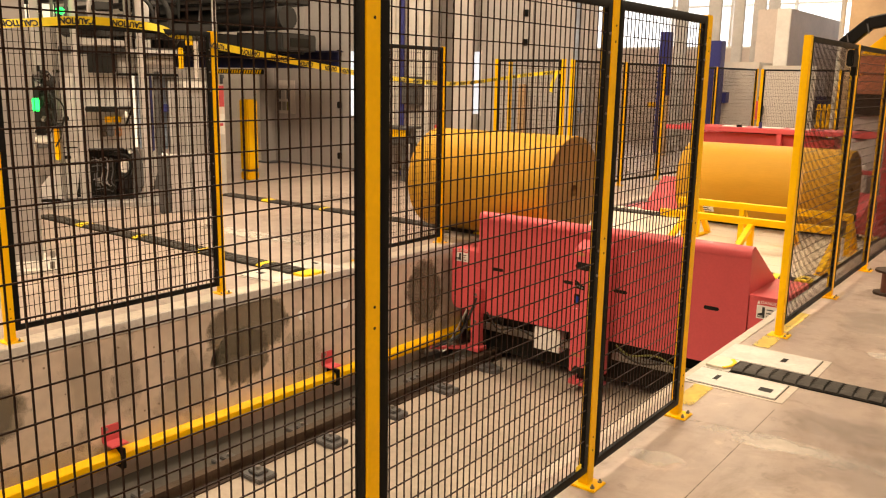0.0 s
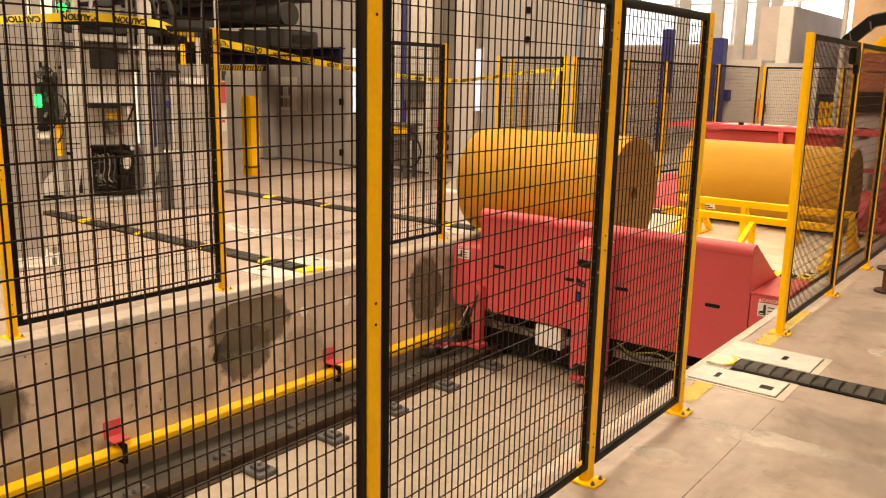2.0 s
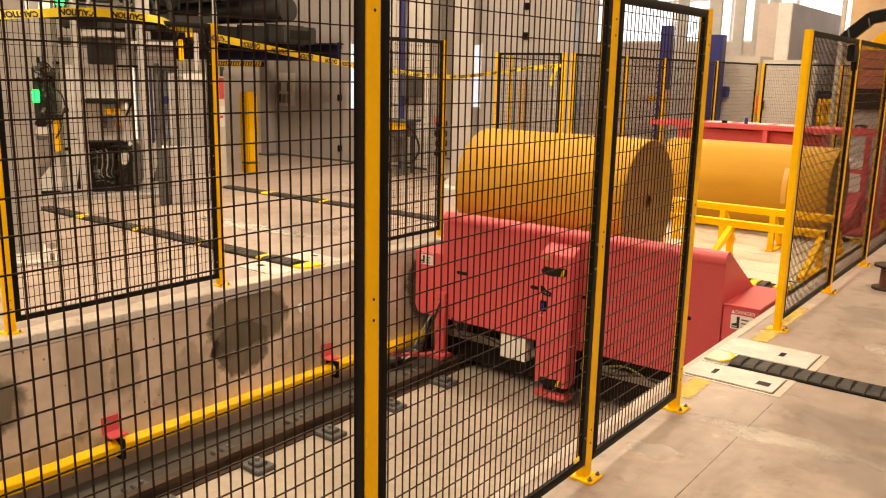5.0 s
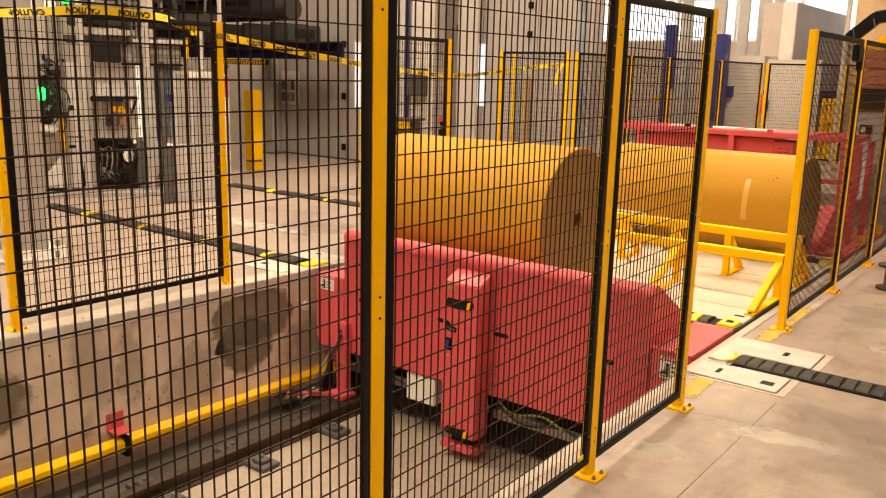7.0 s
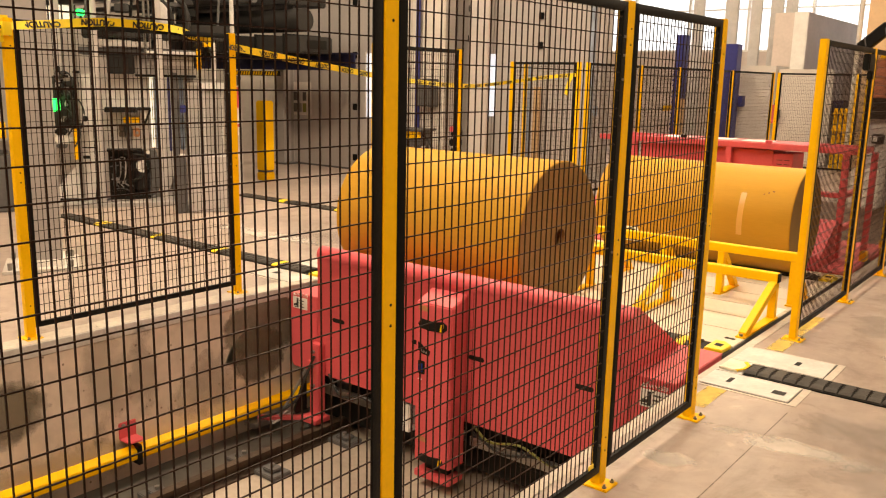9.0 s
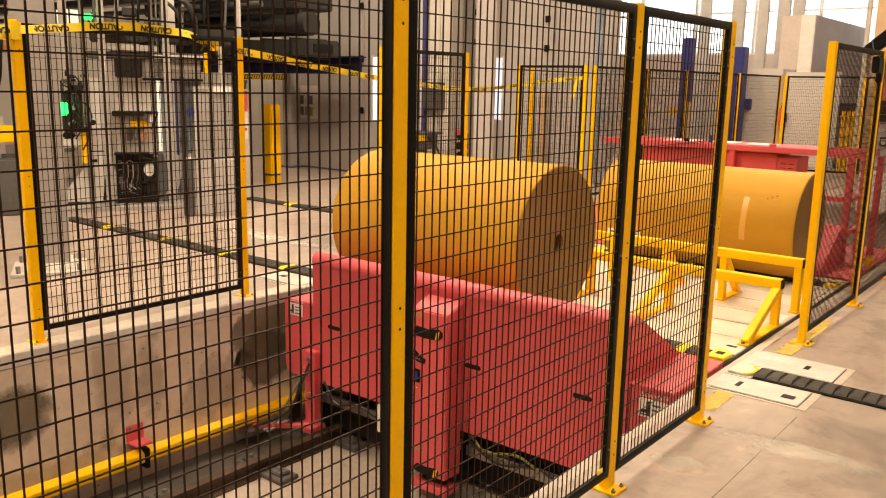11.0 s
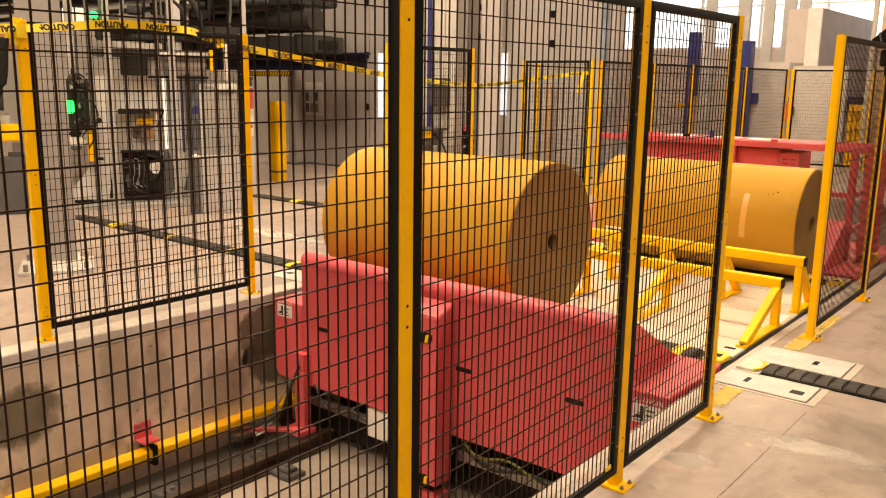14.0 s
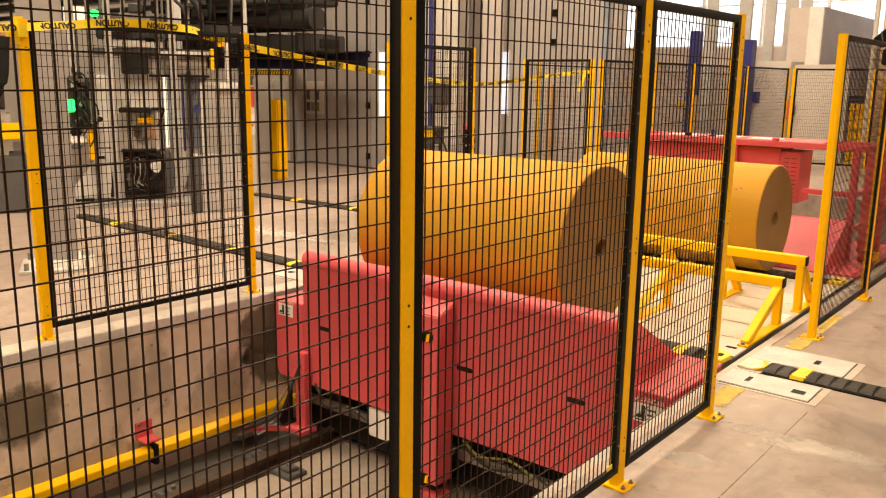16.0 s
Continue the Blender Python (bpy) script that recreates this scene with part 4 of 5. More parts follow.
RA, RB = 0.555, 0.475
roll_a = paper_roll("paper_roll", RA, 1.76, "large brown kraft paper roll riding on the transfer car")
roll_b = paper_roll("paper_roll", RB, 1.88, "brown kraft paper roll with a taped end beside the guard rail")
M_STRIP = mat("kraft_tape", (0.60, 0.335, 0.075), 0.3, dark=0.95, big=4, bump=0.02, mix=0.1)
M_PEN = mat("brown_pen_ink", (0.20, 0.085, 0.02), 0.6, bump=0)
part("tape_strip", on_curve(RB, -0.465, -0.415, 57, 104), M_STRIP, roll_b, "strip of pale brown tape")
part("roll_label", on_curve(RB, -1.76, -1.42, 111, 134), M_WHITE, roll_b, "white printed label")
for _k in range(5):
    part("label_bar", on_curve(RB, -1.74, -1.45 - 0.03 * (_k % 2), 114 + 4 * _k, 116 + 4 * _k, 0.003), M_INK, roll_b)
for _k in range(3):
    part("pen_mark", on_curve(RB, -0.27 + 0.035 * _k, -0.262 + 0.04 * _k, 56 - 2 * _k, 57.5 - 2 * _k, 0.002), M_PEN, roll_b, "small handwritten pen mark")

# ---- hall ----
solo("ceiling", B(X0, X1, Y0, Y1, 8.2, 8.4), M_ROOF, "grey steel roof deck high over the hall", "ceiling", kind="structure")
# Fixtures for the added lamps, all out of view.
for _x, _y in HIGH_BAYS:
    _f = thing("unseen_bay_lamp", "unseen rectangular high-bay lamp added under the roof", "ceiling lamp", "high-bay lamps", at=(_x, _y, LAMP_Z))
    part("housing", B(-0.32, 0.32, -0.7, 0.7, 0.0, 0.12, 0.02), M_GALV, _f)
    part("hanger", R((0, -0.5, 0.12), (0, -0.5, 0.6), 0.015, 6), M_GALV, _f)
    part("hanger", R((0, 0.5, 0.12), (0, 0.5, 0.6), 0.015, 6), M_GALV, _f)
solo("wall_west", B(X0 - 0.3, X0, Y0, Y1, 0, 8.2), M_WALLW, "pale wall of the hall", "wall", kind="structure")
solo("wall_east", B(X1, X1 + 0.3, Y0, Y1, 0, 8.2), M_WALLW, "pale wall of the hall", "wall", kind="structure")
solo("wall_south", B(X0, X1, Y0 - 0.3, Y0, 0, 8.2), M_WALLW, "pale wall of the hall", "wall", kind="structure")


def panel_wall(name, y, edges, z1, material, label, clips=()):
    """A wall of tall sheet panels with recessed joints; each panel is a piece."""
    ob = solo(name, B(edges[0], edges[-1], y + 0.03, y + 0.3, 0, z1), M_CABINET, label, "wall", kind="structure")
    for a, b in zip(edges, edges[1:]):
        part("wall_panel", B(a + 0.008, b - 0.008, y, y + 0.032, 0.0, z1, 0.006), material, ob)
    for x, z in clips:
        part("clip", B(x - 0.05, x + 0.05, y - 0.035, y + 0.001, z - 0.06, z + 0.06, 0.008), M_BLK, ob, "small black clip")
    part("skirting", B(edges[0], edges[-1], y - 0.02, y - 0.001, 0, 0.035, 0.004), M_GREYD, ob)
    return ob


panel_wall("wall_north", 7.35, [-11.5, -10.55, -9.57, -8.62], 8.2, M_GREY, "tall grey sheet-metal panel wall",
           [(-9.62, z) for z in (0.24, 1.18, 2.12, 3.06)])
panel_wall("wall_north_pale", 7.45, [-8.62, -8.35, -8.1, -7.85, -7.6], 8.2, M_LGREY, "pale ribbed sheet-metal wall section", [])
panel_wall("wall_hall", 9.2, [-10.6, -9.6, -8.7, -7.82, -6.62, -5.5], 8.2, M_GREY, "tall grey sheet-metal panel wall behind the gate",
           [(-8.36, 3.05), (-8.36, 2.5), (-6.78, 2.87), (-6.78, 2.36)])
_pl = thing("steel_pillar", "light grey boxed steel pillar on a bolted base plate", "pillar", at=(-5.88, 6.1, 0), rz=30)
part("shaft", B(-0.14, 0.14, -0.14, 0.14, 0.03, 8.15, 0.01), M_GREY, _pl)
part("base_plate", B(-0.36, 0.36, -0.36, 0.36, 0, 0.03, 0.006), M_WHITE, _pl)
for _x, _y in ((-0.28, -0.28), (0.28, -0.28), (-0.28, 0.28), (0.28, 0.28)):
    part("anchor_bolt", R((_x, _y, 0.03), (_x, _y, 0.10), 0.02, 6), M_STEEL, _pl)
part("gusset", prism([(-0.30, 0.03), (-0.145, 0.03), (-0.145, 0.17)], "y", -0.01, 0.01), M_LGREY, _pl)
part("gusset", prism([(0.30, 0.03), (0.145, 0.03), (0.145, 0.17)], "y", -0.01, 0.01), M_LGREY, _pl)
solo("blue_pipe", R((-8.12, 7.36, 0.0), (-8.12, 7.36, 8.1), 0.04, 14), M_BLUE, "blue vertical pipe on the wall", "pipe")
for _x, _y, _z0, _z1, _w in ((-9.25, 7.35, 1.0, 2.15, 0.16), (-7.84, 9.2, 1.05, 2.2, 0.2)):
    _w2 = thing("window_slot", "narrow bright window in the grey wall", "window", "narrow wall windows", kind="structure", at=(_x, _y, _z0))
    part("pane", B(-_w / 2, _w / 2, -0.008, -0.003, 0, _z1 - _z0), M_PANE, _w2, "bright daylit pane")
    part("window_frame", box(box(bmesh.new(), -_w / 2 - 0.03, -_w / 2, -0.02, -0.001, -0.03, _z1 - _z0 + 0.03), _w / 2, _w / 2 + 0.03, -0.02, -0.001, -0.03, _z1 - _z0 + 0.03), M_LGREY, _w2)

# recess to the west of the panel wall, under a blue beam
solo("wall_recess", B(-16.0, -11.5, 8.3, 8.5, 0, 8.2), M_LGREY, "pale wall of the recess", "wall", kind="structure")
_p = thing("steel_column", "blue-grey steel column at the corner of the wall", "column", at=(-11.42, 7.2, 0))
part("web", B(-0.03, 0.03, -0.114, 0.119, 0, 8.15), M_CABINET, _p)
for _y in (-0.14, 0.12):
    part("flange", B(-0.11, 0.11, _y, _y + 0.025, 0, 8.15, 0.004), M_CABINET, _p)
part("base_plate", B(-0.22, 0.22, -0.22, 0.22, 0, 0.03, 0.005), M_GREYD, _p)
_lb = thing("lintel_beam", "dark blue steel beam with a hazard-striped edge", "beam", at=(-12.2, 6.9, 1.86))
part("beam_web", box(box(box(bmesh.new(), -2.4, 3.0, -0.02, 0.02, 0, 0.26), -2.4, 3.0, -0.12, 0.12, 0.26, 0.285, 0.004), -2.4, 3.0, -0.12, 0.12, -0.025, 0, 0.004), M_BLUE_D, _lb)
for _k in range(19):
    _x = -0.35 + 0.075 * _k
    part("hazard_stripe", prism([(_x, -0.135), (_x + 0.035, -0.135), (_x + 0.065, -0.06), (_x + 0.03, -0.06)], "y", -0.125, -0.119), M_YEL, _lb)
part("hazard_board", B(-0.36, 1.12, -0.118, -0.10, -0.145, -0.05), M_DARK, _lb)
for _x, _z, _w, _h, _s in ((-11.08, 0.97, 0.52, 0.64, 1), (-13.26, 1.04, 0.5, 0.57, 2)):
    _nb = thing("notice_board", "framed board of small pinned pictures on the wall", "notice board", "notice boards", at=(_x, 7.35 if _x > -11.5 else 8.3, _z))
    part("backing", B(-_w / 2, _w / 2, -0.02, -0.002, 0, _h, 0.004), M_LGREY, _nb)
    for _k in range(6):
        part("pinned_sheet", B(-_w / 2 + 0.03 + 0.13 * (_k % 3), -_w / 2 + 0.13 + 0.13 * (_k % 3), -0.024, -0.021, 0.06 + 0.22 * (_k // 3), 0.23 + 0.22 * (_k // 3)), (M_GREYD, M_STEEL, M_HOSE, M_GREYD, M_GALV)[(_k * _s) % 5], _nb)

# yellow guard post
_g = thing("bollard", "yellow square steel guard post bolted to the floor", "bollard", at=(-9.46, 5.06, 0))
part("post_body", B(-0.108, 0.108, -0.108, 0.108, 0.16, 1.31, 0.02), M_YEL, _g)
part("post_foot", B(-0.11, 0.11, -0.11, 0.11, 0, 0.14, 0.02), M_YEL, _g)
part("foot_collar", B(-0.09, 0.09, -0.09, 0.09, 0.13, 0.17), M_GREYD, _g)
part("post_slot", B(-0.135, -0.125, -0.03, 0.03, 0.85, 1.1), M_DARK, _g)
part("post_slot", B(-0.135, -0.125, -0.03, 0.03, 0.3, 0.55), M_DARK, _g)

# grey stand by the pale wall
_c = thing("machine_stand", "grey steel machine stand with a yellow band", "machine stand", at=(-7.75, 6.75, 0), rz=10)
part("stand_body", B(-0.3, 0.3, -0.2, 0.2, 0.62, 0.86, 0.01), M_GREYD, _c)
part("yellow_band", B(-0.32, 0.32, -0.215, -0.2, 0.74, 0.86), M_YEL, _c)
part("stand_top", B(-0.36, 0.36, -0.26, 0.26, 0.86, 0.90, 0.006), M_GREYD, _c)
for _x in (-0.26, 0.22):
    for _y in (-0.16, 0.14):
        part("stand_leg", B(_x, _x + 0.05, _y, _y + 0.05, 0, 0.62), M_GREYD, _c)
part("control_unit", B(-0.16, 0.12, -0.24, 0.1, 0.2, 0.6, 0.01), M_STEEL, _c)
part("cable_loop", cable([(0.3, -0.1, 0.8), (0.45, -0.15, 0.7), (0.55, -0.15, 0.45), (0.42, -0.15, 0.22), (0.15, -0.15, 0.2)], 0.018), M_CONDUIT, _c)
_v = thing("valve_stand", "black valve stack on a post", "valve", at=(-6.95, 7.0, 0))
part("valve_post", R((0, 0, 0), (0, 0, 1.0), 0.03, 10), M_GREYD, _v)
for _k, _z in enumerate((0.32, 0.48, 0.64, 0.8)):
    part("valve", box(bmesh.new(), -0.09 + 0.02 * (_k % 2), 0.08, -0.1, 0.06, _z, _z + 0.12, 0.02), M_DARK, _v)
part("valve_knob", R((0, -0.1, 0.92), (0, -0.15, 0.92), 0.045, 12), M_RED, _v, "red valve knob")
solo("control_box", B(-8.02, -7.70, 7.22, 7.44, 1.25, 1.72, 0.012), M_GREYD, "dark grey electrical box on the wall", "electrical box")
solo("service_pipe", rod(rod(R((-5.70, 9.14, 0.0), (-5.70, 9.14, 8.1), 0.055, 14), (-5.70, 9.14, 1.27), (-5.50, 9.0, 1.22), 0.03, 10), (-5.5, 9.0, 1.15), (-5.5, 9.0, 1.32), 0.035, 10), M_PIPEBLUE, "blue-grey service pipe with a valve on the wall", "pipe")
solo("pine_board", B(-6.80, -6.68, 9.05, 9.12, 0, 1.62, 0.004), M_WOOD, "pale pine board leaning by the wall", "board")
solo("pine_board", B(-6.5, -6.4, 14.9, 14.96, 0, 1.4, 0.004), M_WOOD, "pale pine board standing behind the fence", "board")

# ---- machine across the pit ----
mc = thing("roll_stripping_machine", "pale grey machine with steel columns, cables and green lamps", "machine", at=(-8.562, 2.108, 0), rz=58.6)


def mp(name, m, x0, x1, z0, z1, y0=0.0, y1=0.4, bev=0.01, label=""):
    return part(name, B(x0, x1, y0, y1, z0, z1, bev), m, mc, label)


# body: left housing on a splayed foot, middle housing, open gap with light behind, glazed cabinet
mp("left_housing", M_MACHINE, -0.66, -0.45, 0.55, 1.68, 0.0, 0.6)
part("left_foot", prism([(-0.92, 0.08), (-0.93, 0.24), (-0.68, 0.55), (-0.45, 0.55), (-0.45, 0.08)], "y", 0.0, 0.6, 0.01), M_MACHINE, mc)
mp("foot_edge", M_DARK, -0.925, -0.70, 0.05, 0.085, -0.03, 0.55, 0.004)
part("foot_recess", prism([(-0.50, 0.10), (-0.455, 0.10), (-0.455, 0.42)], "y", -0.006, 0.01), M_DARK, mc)
mp("middle_housing", M_MACHINE, -0.35, 0.215, 0.70, 1.68, 0.06, 0.7)
mp("housing_seam", M_GREYD, -0.08, -0.074, 1.27, 1.67, 0.054, 0.062, 0)
mp("lower_housing", M_MACHINE, -0.45, -0.318, 0.06, 0.72, 0.0, 0.6)
mp("housing_back", M_GREYD, -0.318, 0.20, 0.06, 0.70, 0.25, 0.6)
mp("lit_gap", M_CREAM, 0.24, 0.285, 0.70, 1.69, 0.5, 0.52, 0, "brightly lit gap behind the machine")
mp("lilac_post", M_PIPEBLUE, 0.30, 0.335, 0.70, 1.75, 0.2, 0.24, 0.004)
# head
mp("head_bar", M_CABINET, -0.33, 0.26, 2.02, 2.10, -0.14, 0.5)
mp("head_beam", M_GREYD, -0.60, 0.84, 1.93, 2.015, -0.08, 0.6, 0.01, "dark machine head")
mp("head_block", M_DARK, -0.27, 0.06, 1.69, 1.93, -0.16, 0.3, 0.012, "dark carriage block")
mp("head_rail", M_GALV, 0.20, 0.82, 1.94, 1.99, -0.15, -0.085, 0.006)
mp("head_panel", M_CABINET, 0.06, 0.80, 1.69, 1.93, 0.0, 0.5, 0.01)
mp("head_strip", M_GALV, 0.22, 0.80, 1.81, 1.86, -0.03, -0.001, 0.004)
mp("head_lip", M_DARK, 0.06, 0.82, 1.66, 1.69, -0.08, 0.5, 0.004)
mp("yellow_bracket", M_YEL, 0.83, 0.888, 1.76, 2.03, -0.15, -0.05, 0.008, "yellow bracket")
mp("yellow_bracket", M_YEL, 0.92, 1.02, 2.06, 2.13, -0.15, -0.05, 0.008)
part("head_cable", cable([(0.80, -0.12, 2.06), (0.88, -0.16, 2.16), (0.97, -0.14, 2.10), (1.02, -0.12, 1.98)], 0.012), M_CONDUIT, mc)
mp("side_frame", M_MACHINE, 1.03, 1.09, 1.62, 2.12, -0.05, 0.05, 0.006)
# control ledge and valves
mp("control_ledge", M_DARK, -0.33, 0.06, 1.205, 1.265, -0.2, 0.06, 0.008)
mp("control_ledge", M_DARK, 0.06, 0.235, 1.235, 1.265, -0.2, 0.06, 0.008)
part("ledge_bracket", beam(bmesh.new(), (0.225, -0.18, 1.24), (0.14, -0.10, 1.03), 0.02, 0.02, 0.002), M_DARK, mc)
mp("ledge_clip", M_WHITE, 0.13, 0.165, 1.13, 1.21, -0.19, -0.12, 0.004)
mp("yellow_panel", M_YEL, -0.11, -0.02, 1.067, 1.139, -0.1, 0.06, 0.006)
mp("yellow_panel", M_YEL, -0.01, 0.09, 1.067, 1.139, -0.1, 0.06, 0.006)
mp("brown_valve", M_RAIL, -0.17, -0.095, 0.96, 1.03, -0.08, 0.06, 0.008)
mp("brown_valve", M_RAIL, -0.17, -0.095, 0.885, 0.952, -0.08, 0.06, 0.008)
mp("dark_valve", M_GREYD, -0.085, -0.012, 0.89, 1.02, -0.09, 0.06, 0.008)
mp("orange_valve", M_ORANGE, 0.005, 0.088, 0.884, 0.993, -0.09, 0.06, 0.012)
mp("valve_cap", M_STEEL, 0.03, 0.07, 0.92, 0.96, -0.11, -0.088, 0.006)
mp("side_latch", M_DARK, -0.62, -0.54, 0.60, 0.64, -0.02, 0.001, 0.004)
mp("side_groove", M_DARK, -0.63, -0.45, 0.735, 0.75, -0.012, 0.001, 0)
# drive box: black opening with hoses, big hose over a white drum, slanted dark cheek
mp("drive_recess", M_DARK, -0.318, -0.02, 0.10, 0.70, -0.02, 0.2, 0.006, "open black drive box with hoses")
mp("drive_header", M_DARK, -0.33, 0.10, 0.70, 0.725, -0.16, 0.08, 0.004)
mp("drive_sill", M_DARK, -0.31, 0.19, 0.07, 0.12, -0.13, 0.2, 0.006)
mp("drive_step", M_CABINET, -0.30, 0.22, 0.0, 0.07, -0.16, 0.2, 0.006)
_r = random.Random(4)
for _k in range(4):
    _x = -0.29 + 0.062 * _k
    part("hose", cable([(_x, -0.05, 0.62 - 0.05 * (_k % 2)), (_x + 0.05, -0.08, 0.60), (_x + 0.055, -0.09, 0.44), (_x + 0.03, -0.09, 0.30), (_x + 0.085, -0.08, 0.22 + 0.06 * _r.random())], 0.008), (M_GREYD, M_STEEL, M_CABINET, M_GREYD)[_k], mc, "bent grey hose")
for _k, (_x0, _x1, _z) in enumerate(((-0.30, -0.16, 0.58), (-0.30, -0.10, 0.50), (-0.29, -0.18, 0.33), (-0.27, -0.06, 0.20))):
    part("hose", cable([(_x0, -0.06, _z), ((_x0 + _x1) / 2, -0.09, _z + 0.015), (_x1, -0.07, _z - 0.03)], 0.007), (M_STEEL, M_GREYD)[_k % 2], mc)
for _k in range(6):
    _x, _z = -0.30 + 0.25 * _r.random(), 0.14 + 0.45 * _r.random()
    mp("drive_fitting", (M_GREYD, M_SOOT, M_STEEL)[_k % 3], _x, _x + 0.05, _z, _z + 0.04 + 0.05 * _r.random(), -0.05, -0.02, 0.006)
part("white_drum", R((0.105, -0.09, 0.50), (0.105, 0.1, 0.50), 0.085, 28), M_WHITE, mc, "white drum behind the hose")
part("drum_rim", R((0.105, -0.10, 0.50), (0.105, -0.088, 0.50), 0.045, 24), M_MACHINE, mc)
part("drive_hose", cable([(-0.10, -0.10, 0.655), (0.02, -0.13, 0.665), (0.13, -0.14, 0.63), (0.175, -0.14, 0.54), (0.15, -0.14, 0.43), (0.06, -0.13, 0.35), (-0.05, -0.12, 0.30)], 0.024, 10), M_DARK, mc, "thick black hose")
part("drive_cheek", prism([(0.185, 0.10), (0.26, 0.13), (0.34, 0.27), (0.34, 0.46), (0.275, 0.70), (0.185, 0.72)], "y", -0.10, 0.2, 0.01), M_GREYD, mc, "dark slanted cheek plate")
mp("cheek_cap", M_WHITE, 0.15, 0.20, 0.66, 0.71, -0.13, -0.09, 0.01)
# valve and hose cluster over the white cover
mp("manifold_frame", M_CABINET, -0.89, -0.80, 0.95, 2.30, 0.02, 0.4, 0.02, "dark valve manifold")
for _k in range(26):
    _r = random.Random(_k)
    _x, _z = -0.92 + 0.26 * _r.random(), 1.0 + 0.72 * _r.random()
    mp("manifold_block", (M_SOOT, M_GREYD, M_STEEL, M_DARK, M_GALV)[_k % 5], _x, _x + 0.03 + 0.05 * _r.random(), _z, _z + 0.03 + 0.06 * _r.random(), -0.05 - 0.12 * _r.random(), 0.05, 0.006)
for _k in range(7):
    _r = random.Random(40 + _k)
    _x, _z = -0.90 + 0.24 * _r.random(), 1.1 + 0.7 * _r.random()
    part("manifold_hose", cable([(_x, -0.1, _z), (_x + 0.08, -0.2, _z - 0.05), (_x + 0.12, -0.2, _z - 0.2), (_x + 0.02 + 0.1 * _r.random(), -0.14, _z - 0.35)], 0.010), M_CONDUIT, mc)
mp("manifold_back", M_SOOT, -0.93, -0.68, 0.99, 1.66, 0.0, 0.1, 0.02)
mp("air_valve", M_DARK, -0.74, -0.60, 0.995, 1.06, -0.16, -0.06, 0.01)
part("air_knob", R((-0.56, -0.18, 1.12), (-0.56, -0.12, 1.12), 0.035, 12), M_DARK, mc)
mp("black_cap", M_DARK, -0.93, -0.79, 0.91, 0.99, -0.12, 0.1, 0.02)
mp("white_cover", M_WHITE, -0.95, -0.73, 0.80, 0.905, -0.12, 0.1, 0.03, "bright white cover")
mp("cover_base", M_GREYD, -0.92, -0.80, 0.745, 0.795, -0.12, 0.1, 0.01)
mp("yellow_pole", M_YEL, -0.715, -0.655, 0.60, 1.015, -0.14, -0.08, 0.008)
# columns, guides, lamps
for _x, _y, _w in ((-0.405, -0.15, 0.043), (0.365, -0.15, 0.043), (0.20, -0.15, 0.018), (0.26, -0.12, 0.016), (-0.64, -0.08, 0.02)):
    part("steel_column", R((_x, _y, 0.05 if _x < -0.3 or _x > 0.3 else 1.7), (_x, _y, 4.2), _w, 16), M_GREY if _w > 0.03 else M_STEEL, mc, "bare steel column")
mp("wide_post", M_CABINET, -0.90, -0.80, 1.6, 4.0, -0.02, 0.06)
part("glazed_cabinet", B(0.69, 1.16, 0.0, 0.5, 0.05, 1.60, 0.01), M_CABINET, mc, "mid grey glazed cabinet")
for _x0, _x1, _z0, _z1 in ((0.69, 0.72, 0.66, 1.60), (0.72, 1.13, 1.56, 1.60), (1.13, 1.16, 0.66, 1.60), (0.905, 0.925, 0.66, 1.56)):
    mp("cabinet_frame", M_GALV, _x0, _x1, _z0, _z1, -0.025, -0.002, 0.003)
mp("cabinet_top", M_WHITE, 0.88, 1.30, 1.52, 1.60, -0.06, -0.03, 0.006)
mp("blue_guide", M_BLUE, 0.455, 0.49, 0.68, 1.75, 0.05, 0.10)
mp("dark_guide", M_GREYD, 0.52, 0.585, 0.62, 1.72, -0.02, 0.06, 0.006)
mp("pale_guide", M_PIPEBLUE, 0.605, 0.66, 0.70, 1.78, 0.1, 0.2, 0.006)
mp("blue_light", M_BLUE, 0.60, 0.68, 1.20, 1.30, -0.05, 0.0)
mp("green_lamp", M_GREEN, -0.927, -0.835, 1.215, 1.373, -0.30, -0.22, 0.015, "green signal lamp")
mp("green_lamp", M_GREEN, -0.586, -0.49, 2.38, 2.46, -0.30, -0.22, 0.015, "green signal lamp")
mp("lamp_stem", M_DARK, -0.55, -0.52, 2.27, 2.378, -0.28, -0.24, 0.004)
mp("lamp_arm", M_DARK, -0.90, -0.86, 1.25, 1.30, -0.22, 0.03, 0.004)
mp("overhead_frame", M_SOOT, -0.55, 1.35, 2.14, 2.34, -0.05, 0.5, 0.01, "dark overhead machine frame")
mp("overhead_frame", M_SOOT, -1.2, 1.5, 2.75, 2.95, 0.1, 0.6, 0.01)
for _k in range(7):
    part("overhead_pipe", R((-0.5 + 0.27 * _k, 0.0, 2.3 + 0.05 * (_k % 3)), (-0.42 + 0.27 * _k, 0.1, 3.3), 0.018 + 0.008 * (_k % 2), 8), (M_GREYD, M_CABINET, M_DARK)[_k % 3], mc)
part("overhead_hose", cable([(0.45, -0.1, 2.75), (0.66, -0.14, 2.62), (0.74, -0.14, 2.40), (0.72, -0.12, 2.2)], 0.035, 10), M_SOOT, mc, "thick dark hose")
part("overhead_hose", cable([(0.30, -0.1, 2.72), (0.50, -0.14, 2.55), (0.55, -0.14, 2.36), (0.55, -0.12, 2.2)], 0.022, 10), M_CONDUIT, mc)
